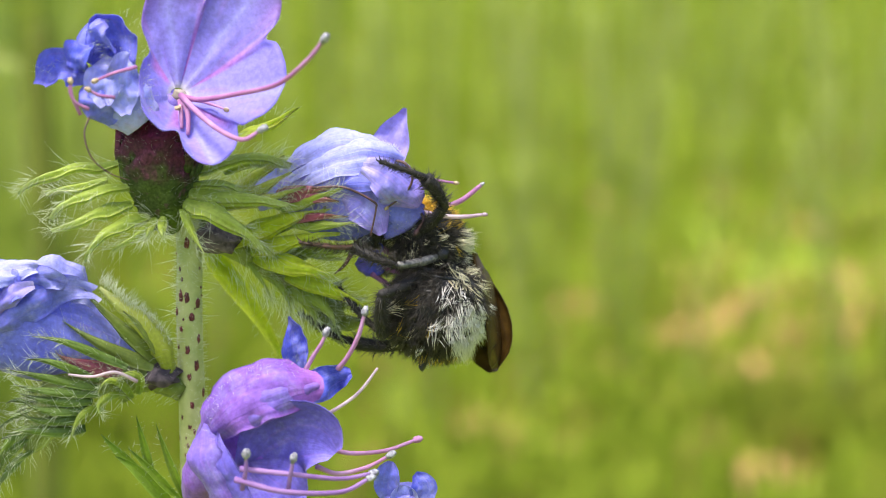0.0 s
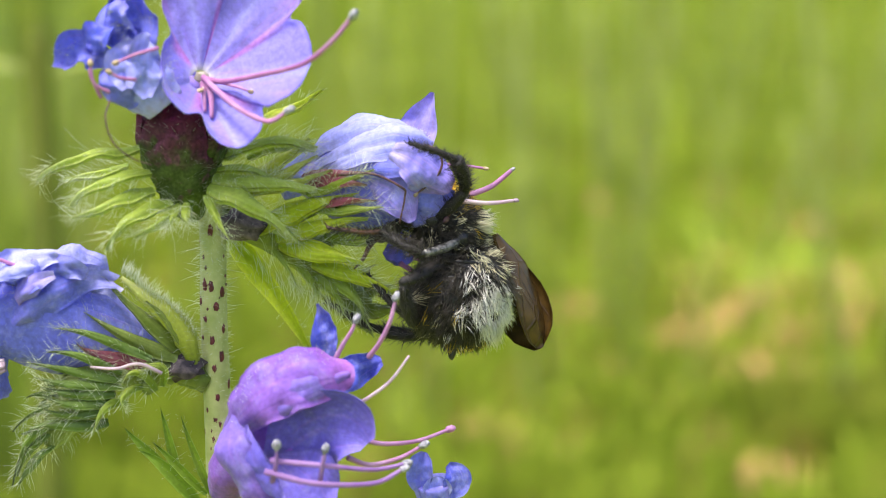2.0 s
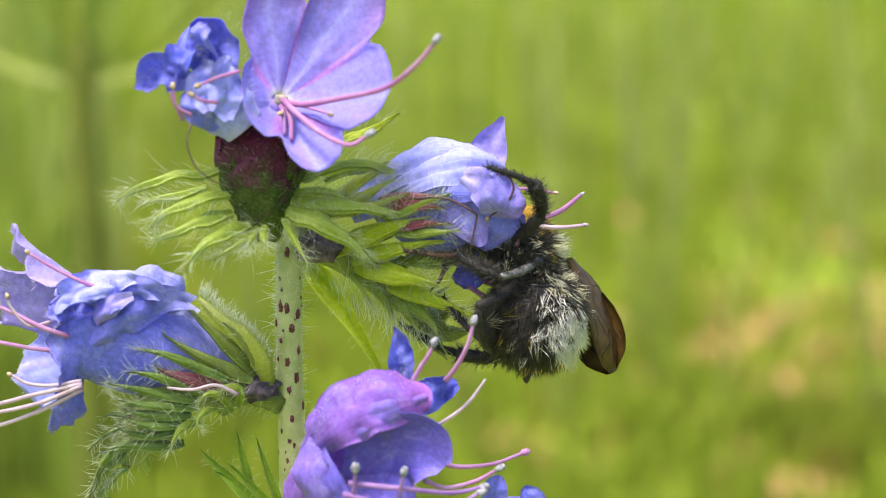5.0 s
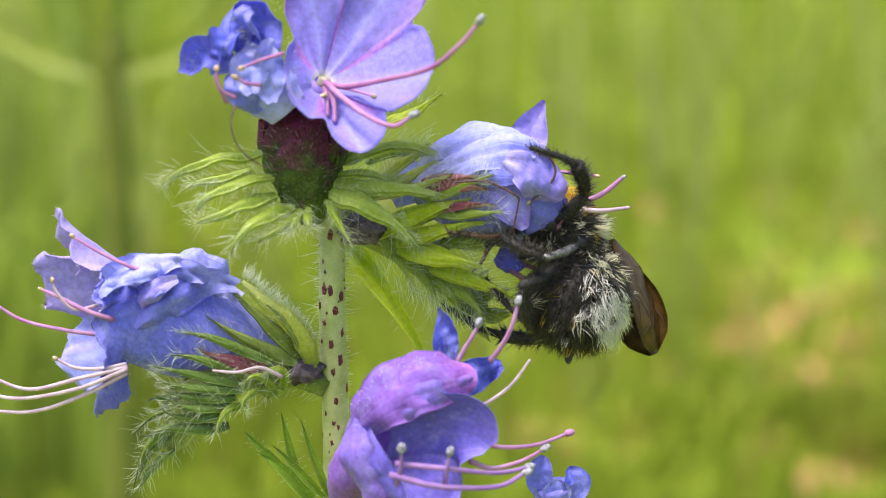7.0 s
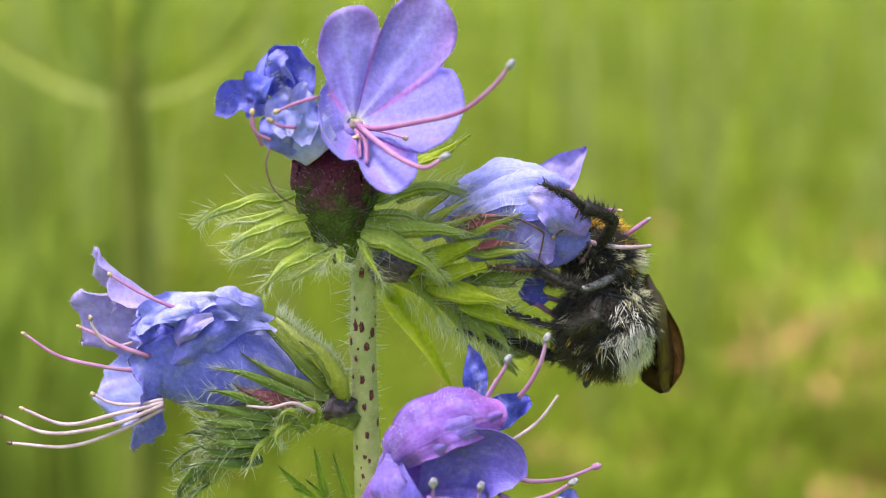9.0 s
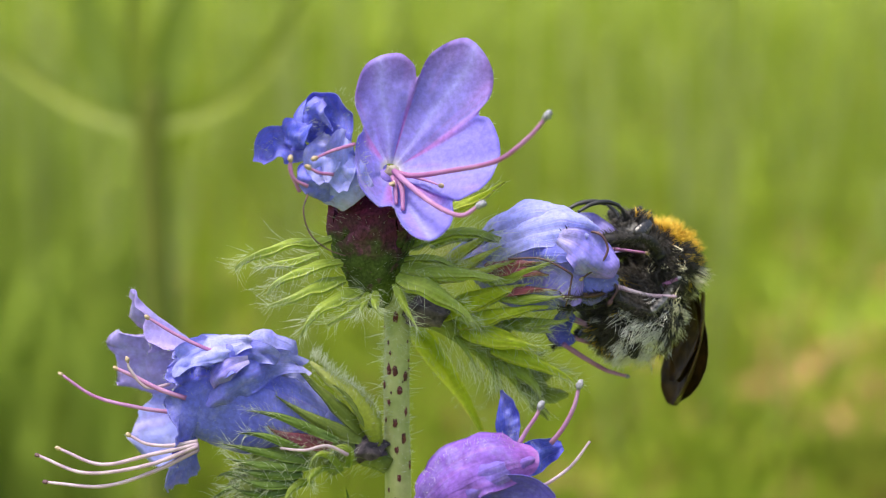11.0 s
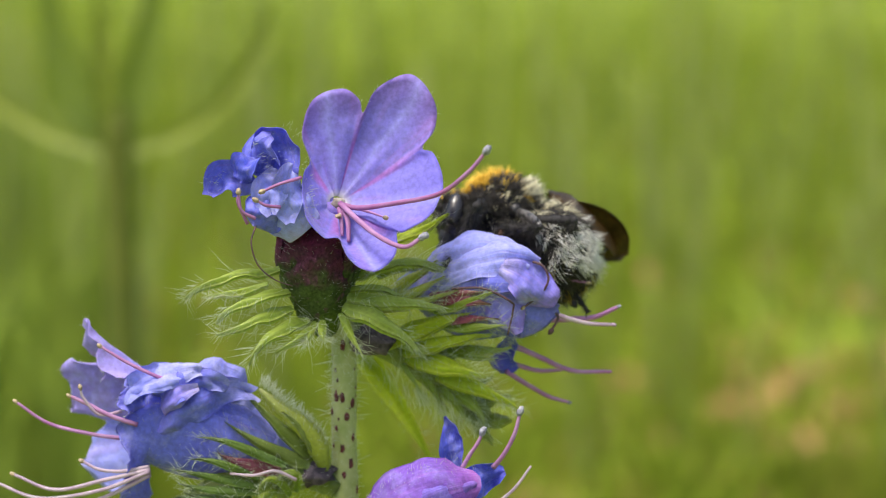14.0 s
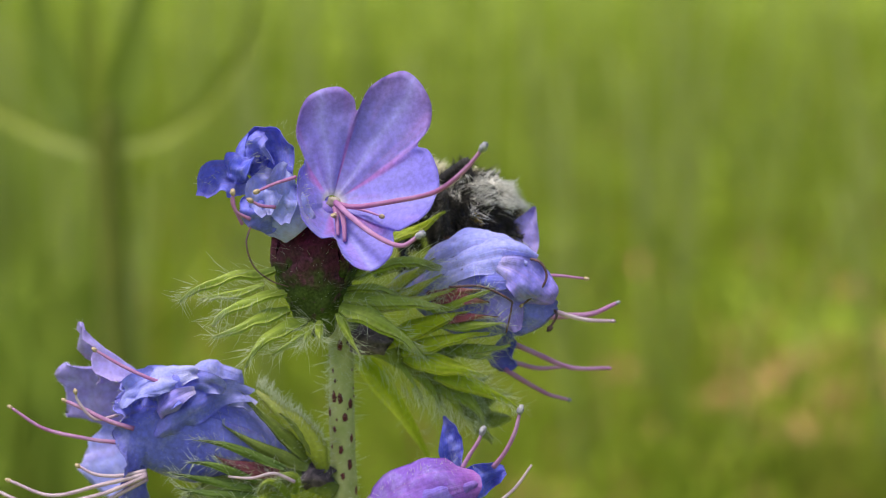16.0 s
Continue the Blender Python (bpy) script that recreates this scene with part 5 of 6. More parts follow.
for k, (pts, w, front, cup, ruffle, pm) in enumerate([
    ([(1.2, -8.0, -15.9), (2.6, -12.0, -10.1), (6.8, -13.0, -8.2), (10.8, -9.6, -9.4)], 4.9, (-0.3, -1, 0.55), -1.1, 0.3, VIOLET),
    ([(2.4, -9.0, -14.3), (4.6, -12.6, -11.2), (7.4, -13.0, -9.9), (10.6, -10.2, -9.7)], 2.6, (-0.1, -1, 0.3), -0.7, 0.3, LILAC2),
    ([(4.4, -8.8, -17.9), (6.8, -9.8, -13.9), (9.9, -10.4, -12.5), (11.8, -10.8, -14.8)], 6.8, (0.1, -1, 0.0), 0.8, 0.3, BLUE2),
    ([(6.1, -8.2, -15.5), (7.8, -8.8, -13.2), (9.1, -9.2, -12.0), (10.4, -9.6, -11.5)], 3.6, (0.2, -1, 0.2), 0.5, 0.3, VIOLET),
    ([(4.9, -9.0, -16.5), (6.3, -11.0, -17.2), (7.8, -12.0, -18.2), (8.6, -11.6, -19.4)], 6.0, (0, -1, 0.3), 0.6, 0.3, BLUE2),
    ([(2.1, -9.4, -12.7), (1.2, -12.0, -14.3), (2.2, -12.6, -16.6), (4.5, -11.6, -19.3)], 3.4, (-0.5, -1, 0), -0.8, 0.3, LILAC2),
    ([(3.1, -10.4, -13.5), (3.1, -12.4, -14.6), (3.8, -12.8, -16.6), (5.7, -12.0, -18.6)], 1.8, (-0.1, -1, 0), -0.4, 0.25, BLUE2),
    ([(9.1, -7.0, -10.6), (8.7, -6.5, -8.6), (9.1, -6.4, -7.3), (8.2, -6.4, -5.4)], 1.6, (-0.2, -1, 0), 0.4, 0.7, DEEP),
    ([(8.7, -7.4, -11.4), (10.0, -7.0, -11.1), (11.2, -6.6, -10.1), (12.9, -6.4, -9.8)], 2.6, (0.2, -1, 0.2), 0.5, 0.7, DEEP),
]):
    g = Geo()
    blade(g, pts, w, front, HOOD if k < 2 else SPOON, cup, ruffle * 1.7, 0.13, 22, 14, keel=0.1, seed=k * 4.3 + w)
    part("petal", g, pm, lower)
h = Geo()
hairy_line(h, chain([(1.0, -9.0, -15.6), (2.5, -10.0, -11.5), (5.8, -10.6, -9.0), (10.3, -10.0, -7.8)], 6), 0.6, 260, 0.5, 0.012, 0.2)
part("bristles", h, HAIR, lower, "", "stuff")
for pts, r, m_, a_ in [
    ([(9.5, -8.0, -9.1), (10.1, -8.4, -7.9), (10.7, -8.6, -6.9), (11.0, -8.6, -6.2)], 0.19, PINK, GREY),
    ([(11.9, -8.0, -9.1), (12.8, -8.6, -7.7), (13.5, -9.0, -6.1), (13.9, -9.0, -4.5)], 0.21, PINK, GREY),
    ([(10.3, -8.0, -13.0), (11.8, -8.0, -12.2), (13.5, -7.6, -11.0), (14.9, -7.2, -9.2)], 0.17, CREAM, None),
    ([(11.1, -9.0, -14.9), (12.8, -8.0, -15.7), (15.5, -6.4, -16.0), (17.9, -4.9, -15.6)], 0.21, PINK, PINK),
    ([(10.3, -10.0, -16.1), (11.9, -9.6, -16.8), (14.1, -9.0, -16.5), (15.8, -8.6, -15.7)], 0.21, PINK, GREY),
    ([(4.9, -14.0, -15.0), (8.6, -14.0, -15.4), (12.2, -12.6, -16.2), (14.5, -11.6, -16.1)], 0.22, MAUVE_THREAD, GREY),
    ([(4.5, -14.0, -15.8), (8.1, -14.4, -16.6), (12.2, -13.0, -17.1), (14.3, -12.0, -16.4)], 0.24, MAUVE_THREAD, GREY),
    ([(5.0, -13.6, -16.7), (5.3, -14.2, -15.3), (5.4, -14.4, -13.9)], 0.19, MAUVE_THREAD, GREY),
    ([(8.4, -13.6, -16.7), (8.6, -14.2, -15.3), (8.8, -14.4, -14.2)], 0.19, MAUVE_THREAD, GREY),
]:
    filament(pts, r, m_, lower, a_, 0.34)
small = flower("small closed blue flower", [(17.1, -5.0, -22.9), (17.0, -5.4, -20.9), (16.8, -5.6, -19.5)], [0.8, 1.4, 1.5], BLUE, [
    ([(15.9, -6.0, -20.7), (15.5, -6.6, -19.2), (15.7, -6.6, -17.8), (16.1, -6.4, -16.9)], 2.0, (-0.3, -1, 0.1), 0.4, 0.5, BLUE),
    ([(17.6, -6.0, -20.7), (18.4, -6.6, -19.6), (18.9, -6.6, -18.8), (17.8, -6.4, -17.9)], 2.2, (0.2, -1, 0.1), 0.4, 0.5, DEEP),
    ([(16.8, -6.0, -21.0), (17.0, -6.6, -20.1), (17.0, -6.6, -19.4), (17.0, -6.4, -18.8)], 2.2, (0, -1, 0.1), 0.4, 0.5, PALE),
])
g = Geo()
lower_line = chain([(0.7, 0.0, -25.9), (0.3, -2.0, -22.4), (1.0, -4.0, -19.4), (1.6, -5.0, -18.2)], 5)
tube(g, lower_line, [0.8, 0.8, 0.9, 0.9], 12, 0.2)
part("flower_branch", g, SEPAL, plant)
g = Geo()
small_line = chain([(2.0, -1.0, -26.7), (7.3, -3.0, -26.7), (13.4, -4.6, -25.3), (17.1, -5.0, -22.7)], 5)
tube(g, small_line, [1.0, 1.0, 0.9, 0.8], 10, 0.2)
part("flower_branch", g, SEPAL, plant)

# Young bristly leaves at the foot of the view.
for pts, w in [
    ([(-2.7, -2.5, -20.9), (-3.0, -3.0, -18.3), (-3.5, -3.4, -16.0), (-3.9, -3.4, -14.1)], 0.75),
    ([(-0.3, -2.5, -21.4), (-1.0, -3.0, -19.3), (-1.8, -3.4, -16.9), (-2.4, -3.4, -14.7)], 0.65),
    ([(-1.2, -2.5, -22.2), (-2.6, -3.2, -20.1), (-4.3, -3.6, -17.9), (-5.6, -3.6, -17.4)], 1.15),
    ([(-0.7, -2.5, -21.3), (-2.2, -3.2, -19.6), (-3.4, -3.6, -17.8), (-4.6, -3.6, -16.7)], 0.7),
    ([(-3.5, -2.5, -19.6), (-4.5, -3.0, -18.1), (-5.8, -3.2, -16.9), (-6.7, -3.2, -15.7)], 0.8),
    ([(0.5, -2.4, -21.9), (0.3, -2.8, -19.8), (0.7, -3.0, -18.8), (0.6, -3.0, -17.2)], 0.8),
]:
    g = Geo()
    blade(g, pts, w, (0, -1, 0.4), LANCE, cup=0.2, thick=0.25, keel=0.1)
    leaf = part("leaf", g, LEAFLET, plant)
    h = Geo()
    hairy_line(h, bez(pts, 10), w * 0.5, 26, 0.6, 0.013, 0.4)
    part("bristles", h, HAIR, leaf, "", "stuff")

# ---- the bumblebee: x ahead, y to its left, z to its back, in mm from the middle of the thorax ----
BMM = 0.00114  # one unit of the bee's own space, in metres
CHITIN = plain_mat("black_chitin", (0.006, 0.006, 0.006), (0.020, 0.018, 0.019), 1800, 0.45, 0.3)
LEGSKIN = plain_mat("leg_chitin", (0.004, 0.0035, 0.0035), (0.016, 0.012, 0.010), 1500, 0.72, 0.3)
GREYLEG = plain_mat("grey_sheen_leg", (0.012, 0.012, 0.013), (0.20, 0.19, 0.18), 2600, 0.3, 0.6)
FOOT = plain_mat("rusty_foot", (0.03, 0.016, 0.010), (0.12, 0.055, 0.03), 1500, 0.45, 0.3)
EYE = plain_mat("dark_eye", (0.012, 0.012, 0.014), (0.03, 0.03, 0.034), 6000, 0.16, 0.25)
BLACKFUR = hair_mat("black_fur", (0.008, 0.007, 0.006), (0.055, 0.045, 0.034), 0.5, 0.4, 0.08)
GOLDFUR = hair_mat("golden_fur", (0.60, 0.33, 0.018), (0.90, 0.63, 0.07), 0.2)
PALEFUR = hair_mat("pale_fur", (0.42, 0.36, 0.20), (0.92, 0.86, 0.60), 0.2, 0.45, 0.15)
WHITEFUR = hair_mat("white_fur", (0.42, 0.39, 0.33), (0.96, 0.94, 0.88), 0.12, 0.45, 0.15)


def wing_mat():
    m, n, l, p = mat("smoky_wing")
    tx = noisy(n, l, 900, 4)
    r = ramp(n, [(0.35, (0.055, 0.030, 0.007)), (0.7, (0.13, 0.072, 0.016))])
    l.new(tx.outputs[0], r.inputs[0])
    vo = n.new("ShaderNodeTexVoronoi")
    vo.feature = "DISTANCE_TO_EDGE"
    tc = n.new("ShaderNodeTexCoord")
    mp = n.new("ShaderNodeMapping")
    mp.inputs["Scale"].default_value = (0.45, 1, 1)
    l.new(tc.outputs["Object"], mp.inputs[0])
    l.new(mp.outputs[0], vo.inputs["Vector"])
    vo.inputs["Scale"].default_value = 750
    vr = ramp(n, [(0.0, (1, 1, 1)), (0.06, (0, 0, 0))])
    l.new(vo.outputs["Distance"], vr.inputs[0])
    c = mix(n, l, r.outputs[0], (0.05, 0.02, 0.005), math_node(n, l, "MULTIPLY", vr.outputs[0], 0.45))
    l.new(c, p.inputs["Base Color"])
    p.inputs["Roughness"].default_value = 0.32
    bump(n, l, p, vr.outputs[0], 0.4, 0.0001)
    thin(m, n, l, p, c, 0.45)
    return m


WING = wing_mat()
bee = thing("bumblebee", (0, 0, 0), "furry black bumblebee with golden collar and whitish tail", "bumblebee")


def bpart(name, geo, mat_, parent, label="", kind=""):
    """A part whose mesh is already in its parent's own space."""
    ob = link(name, geo, mat_, (0, 0, 0), BMM)
    ob.parent = parent
    BASE[ob] = Vector()
    return tagged(ob, label, kind=kind)


def fur(centre, radii, tufts, hairs, zones, back, seed, stiff=0.75):
    """Hairs on an ellipsoid that draw together into tufts; zones(d, r) gives the coat and the length for a direction d."""
    rnd = random.Random(seed)
    made = {}
    c = Vector(centre)

    def gauss(k):
        return Vector((rnd.gauss(0, k), rnd.gauss(0, k), rnd.gauss(0, k)))

    for _ in range(tufts):
        d = gauss(1).normalized()
        key, length = zones(d, rnd.random())
        if not key:
            continue
        nor = Vector((d.x / radii[0], d.y / radii[1], d.z / radii[2])).normalized()
        way = nor * stiff + back + gauss(0.3)
        if way.dot(nor) < 0.15:
            way += nor * (0.25 - way.dot(nor))
        way.normalize()
        root = c + Vector((d.x * radii[0], d.y * radii[1], d.z * radii[2])) * 0.96
        tip = root + way * length * rnd.uniform(0.75, 1.2)
        for _ in range(hairs):
            q = (d + gauss(0.13)).normalized()
            p = c + Vector((q.x * radii[0], q.y * radii[1], q.z * radii[2])) * 0.96
            end = tip.lerp(p + way * length, rnd.uniform(0.0, 0.5)) + gauss(0.05)
            bristle(made.setdefault(key, Geo()), p, end - p, (end - p).length * rnd.uniform(0.7, 1.1), rnd.uniform(0.022, 0.046), gauss(0.07) + back * 0.08)
    return made


def coat(made, owner):
    for key, geo in made.items():
        material, label = {"black": (BLACKFUR, "black fur"), "gold": (GOLDFUR, "golden yellow fur"), "pale": (PALEFUR, "pale straw fur"), "white": (WHITEFUR, "whitish fur")}[key]
        bpart("fur", geo, material, owner, label, "stuff")


# thorax
g = Geo()
blob(g, (0, 0, 0), (2.45, 2.25, 2.25), None, 0.08, 1.2, 24, 18)
thorax = bpart("thorax", g, CHITIN, bee)


def thorax_zone(d, r):
    if d.z > 0.1 and d.x * 0.7 + d.z > 0.86 and d.x > -0.25:
        return "gold", 1.25
    if d.x < -0.38 and d.z > 0.28:
        return ("pale" if r < 0.8 else "black"), 1.5
    if d.z > 0.25 and r < 0.12:
        return "gold", 1.0
    if d.z < 0.25 and r < 0.1:
        return "pale", 0.9
    return "black", 1.0


coat(fur((0, 0, 0), (2.45, 2.25, 2.25), 800, 11, thorax_zone, Vector((-0.35, 0, 0.0)), 11), thorax)

# abdomen, hinged at the waist
WAIST = Vector((-2.2, 0, -0.3)) * BMM
g = Geo()
ABC, ABR = (-3.2, 0, -0.1), (3.35, 3.25, 3.15)
blob(g, ABC, ABR, None, 0.06, 1.2, 28, 22)
for k in range(5):
    ring = [Vector((-1.4 - k * 1.15, math.cos(a) * 1.0, math.sin(a) * 1.0)) for a in [i * 0.3142 for i in range(21)]]
    f = math.sqrt(max(0.05, 1 - ((ring[0].x - ABC[0]) / ABR[0]) ** 2))
    tube(g, [Vector((p.x, p.y * ABR[1] * f * 1.0, p.z * ABR[2] * f * 1.0 + ABC[2])) for p in ring], 0.13, 6)
blob(g, (-7.0, 0, -0.5), (0.7, 0.35, 0.3), None, 0.1, 1, 10, 8)
abdomen = bpart("abdomen", g, CHITIN, bee, "black banded abdomen")


def abdomen_zone(d, r):
    if d.x < -0.72:
        return ("gold" if r < 0.05 else "white" if r < 0.12 else "black"), 0.9
    if d.z > 0.3 and d.x < 0.1:
        return ("white" if r < 0.96 else "black"), 1.4
    if d.x > 0.45:
        return ("pale" if r < 0.5 and d.z > -0.1 else "black"), 1.3
    if d.x > 0.1:
        return ("white" if r < 0.4 and d.z > -0.2 else "black"), 1.5
    if d.z > -0.25 and d.x > -0.5:
        return ("white" if r < (0.66 if d.z > 0.1 else 0.46) else "black"), 1.75
    return ("gold" if r < 0.04 else "pale" if r < 0.09 else "black"), 1.1


# the dense pale underfur of the tail
g = Geo()
blob(g, ABC, (ABR[0] * 1.05, ABR[1] * 1.05, ABR[2] * 1.05), None, 0.14, 5.0, 60, 44)
keep = set()
for k, q in enumerate(g.v):
    d = Vector(((q[0] - ABC[0]) / ABR[0], (q[1] - ABC[1]) / ABR[1], (q[2] - ABC[2]) / ABR[2])).normalized()
    if -0.70 < d.x < 0.0 + 0.12 * noise.noise(d * 6) and d.z > 0.5 + 0.2 * noise.noise(d * 7):
        keep.add(k)
g.f = [q for q in g.f if all(k in keep for k in q)]
bpart("underfur", g, plain_mat("white_underfur", (0.40, 0.37, 0.30), (0.85, 0.82, 0.74), 1500, 0.9, 0.9, 0.2), abdomen, "dense whitish underfur")

coat(fur(ABC, ABR, 800, 13, abdomen_zone, Vector((-0.8, 0, -0.15)), 12, 0.55), abdomen)

# head, hinged at the neck
NECK = Vector((2.3, 0, -0.2)) * BMM
g = Geo()
blob(g, (1.1, 0, -0.7), (1.15, 1.75, 1.75), Matrix.Rotation(radians(-15), 3, "Y"), 0.06, 1.2, 22, 16)
blob(g, (1.7, 0, -2.2), (0.7, 0.85, 0.9), None, 0.08, 1, 14, 10)
head = bpart("head", g, CHITIN, bee, "black head")
for s in (1, -1):
    g = Geo()
    blob(g, (1.0, s * 1.45, -0.6), (0.62, 0.42, 1.25), Matrix.Rotation(radians(-12), 3, "Y"), 0.0, 1, 18, 14)
    bpart("eye", g, EYE, head, "glossy dark compound eye")
    g = Geo()
    tube(g, chain([(1.9, s * 0.5, -0.3), (2.7, s * 0.8, 0.1), (3.4, s * 1.0, 0.2)], 5), [0.16, 0.14, 0.15], 8)
    tube(g, chain([(3.4, s * 1.0, 0.2), (4.3, s * 1.2, -0.2), (5.1, s * 1.3, -1.0), (5.6, s * 1.4, -2.0)], 6), [0.13, 0.17, 0.17, 0.15, 0.1], 8, 0.1)
    bpart("antenna", g, CHITIN, head)
    g = Geo()
    tube(g, chain([(2.0, s * 0.35, -2.6), (2.4, s * 0.25, -3.1), (2.5, s * 0.05, -3.5)], 4), [0.22, 0.2, 0.06], 8)
    bpart("mandible", g, CHITIN, head)
g = Geo()
tube(g, chain([(1.9, 0, -2.7), (2.3, 0, -3.6), (2.5, 0, -4.6), (2.9, 0, -5.4)], 5), [0.2, 0.17, 0.12, 0.05], 8)
bpart("tongue", g, FOOT, head)


def head_zone(d, r):
    if d.y * d.y > 0.62:
        return None, 0
    if d.z > 0.75 and r < 0.12:
        return "gold", 0.6
    return "black", 0.65


coat(fur((1.1, 0, -0.7), (1.15, 1.75, 1.75), 230, 8, head_zone, Vector((-0.1, 0, 0.2)), 13), head)

# wings, folded along the back, hinged at their roots
WINGS = []
for s in (1, -1):
    hinge = Vector((-3.3, s * 0.8 - 0.5, 1.9)) * BMM
    for name, reach, w, low in (("forewing", 8.5, 4.0, 0.0), ("hindwing", 6.8, 2.3, -0.25)):
        g = Geo()
        blade(g, [(0, 0, low), (-reach * 0.3, s * 0.5, low + 0.5), (-reach * 0.72, s * 0.3, low + 0.45), (-reach, -s * 0.5, low)], w, (0, s * 0.78, 0.62),
              [0.14, 0.34, 0.58, 0.80, 0.95, 1.0, 0.95, 0.74, 0.2], cup=-0.25, ruffle=0.12, thick=0.05, nu=22, nv=10)
        WINGS.append((bpart(name, g, WING, bee, "smoky brown translucent wing"), hinge, s))


# legs: coxa, then femur, tibia and tarsus that turn at their joints
def limb(name, length, radii, owner, material, hairs, hair_len, hair_mat_):
    g = Geo()
    line = [Vector((0.06 * length * math.sin(3.14 * k / 8), 0, length * k / 8)) for k in range(9)]
    tube(g, line, radii, 10)
    blob(g, (0, 0, 0), (radii[0] * 1.05,) * 3, None, 0, 1, 10, 8)
    if name == "tarsus":
        for k in range(1, 5):
            blob(g, (0, 0, length * (0.38 + 0.155 * k)), (radii[-1] * 1.35, radii[-1] * 1.35, length * 0.07), None, 0, 1, 8, 6)
        for s in (1, -1):
            tube(g, chain([(0, 0, length), (s * 0.25, 0.1, length + 0.25), (s * 0.3, 0.3, length + 0.4)], 3), [0.06, 0.05, 0.02], 5)
    ob = bpart(name, g, material, owner)
    h = Geo()
    hairy_line(h, line, list(radii), hairs, hair_len, 0.03, 0.55)
    me = ob.data
    hob = link("leg_fur", h, hair_mat_, (0, 0, 0), BMM)
    me2 = hob.data
    # the leg's hairs belong to the segment's own mesh
    bm = bmesh.new()
    bm.from_mesh(me)
    n = len(bm.faces)
    bm.from_mesh(me2)
    bm.faces.ensure_lookup_table()
    for f in bm.faces[n:]:
        f.material_index = 1
    bm.to_mesh(me)
    bm.free()
    me.materials.append(hair_mat_)
    bpy.data.objects.remove(hob)
    bpy.data.meshes.remove(me2)
    return ob


LEGS = {}
for side, s in (("left", 1), ("right", -1)):
    for which, hip, lens, thick in (("front", (1.1, 1.9, -0.7), (3.4, 2.7, 3.3), 0.44), ("middle", (-1.2, 1.9, -0.6), (4.0, 3.2, 3.6), 0.33), ("hind", (-1.3, 1.4, -1.9), (4.8, 4.2, 4.2), 0.45)):
        hip = Vector((hip[0], hip[1] * s, hip[2]))
        g = Geo()
        blob(g, hip, (0.6, 0.6, 0.6), None, 0.1, 1, 10, 8)
        leg = bpart("leg", g, CHITIN, bee, "hairy black leg")
        fe = limb("femur", lens[0], [thick * 0.8, thick, thick * 0.75], leg, LEGSKIN if which != "middle" else GREYLEG, 260 if which != "middle" else 90, 0.7, BLACKFUR)
        ti = limb("tibia", lens[1], [thick * 0.7, thick * 0.95, thick * 1.1], leg, LEGSKIN, 420, 0.7, BLACKFUR)
        ta = limb("tarsus", lens[2], [thick * 0.62, thick * 0.5, thick * 0.34, thick * 0.28], leg, FOOT if which == "middle" else LEGSKIN, 260, 0.5, BLACKFUR)
        LEGS[which, side] = (hip, lens, fe, ti, ta)

# Seconds; the thorax; heading in the upright plane (degrees from the right), turn away, roll; bend of abdomen and of head.
BEE = [
    (0.0, (18.6, 1.5, -1.0), 136, 0, 26, -58, 20),
    (0.5, (18.5, 1.5, -0.9), 136, 0, 26, -58, 20),
    (0.9, (18.0, 1.5, -1.0), 139, 0, 26, -58, 20),
    (1.4, (17.7, 1.5, -1.1), 141, 0, 26, -58, 20),
    (4.0, (17.7, 1.5, -1.1), 141, 0, 26, -58, 20),
    (8.0, (17.7, 1.5, -1.1), 140, 0, 26, -58, 20),
    (8.9, (18.6, 2.2, -0.8), 133, 0, 26, -60, 20),
    (9.7, (19.7, 3.6, 1.2), 122, 0, 22, -68, 20),
    (10.3, (20.3, 4.4, 1.5), 117, 0, 18, -80, 20),
    (10.6, (20.9, 4.4, 1.9), 115, 0, 18, -84, 24),
    (11.0, (21.5, 4.5, 2.5), 115, 0, 18, -88, 28),
    (11.4, (21.2, 4.6, 3.2), 120, 0, 18, -82, 28),
    (11.9, (20.4, 4.8, 4.4), 128, 0, 18, -68, 24),
    (12.5, (18.8, 5.0, 6.2), 127, 0, 20, -68, 16),
    (13.0, (17.9, 5.2, 7.6), 138, 0, 14, -58, 16),
    (13.4, (16.3, 5.4, 8.7), 150, 2, 8, -60, 12),
    (13.8, (14.5, 5.8, 9.5), 162, 4, 15, -58, 14),
    (14.0, (12.9, 6.0, 9.2), 172, 6, 28, -52, 14),
    (14.4, (10.9, 7.5, 10.1), 182, 8, 40, -58, 14),
    (14.8, (9.0, 8.1, 10.0), 183, 10, 46, -50, 14),
    (15.2, (7.5, 8.4, 9.8), 183, 12, 46, -44, 14),
    (15.6, (6.6, 8.6, 9.6), 184, 13, 46, -36, 14),
    (16.0, (6.0, 8.6, 9.6), 184, 14, 46, -33, 14),
]
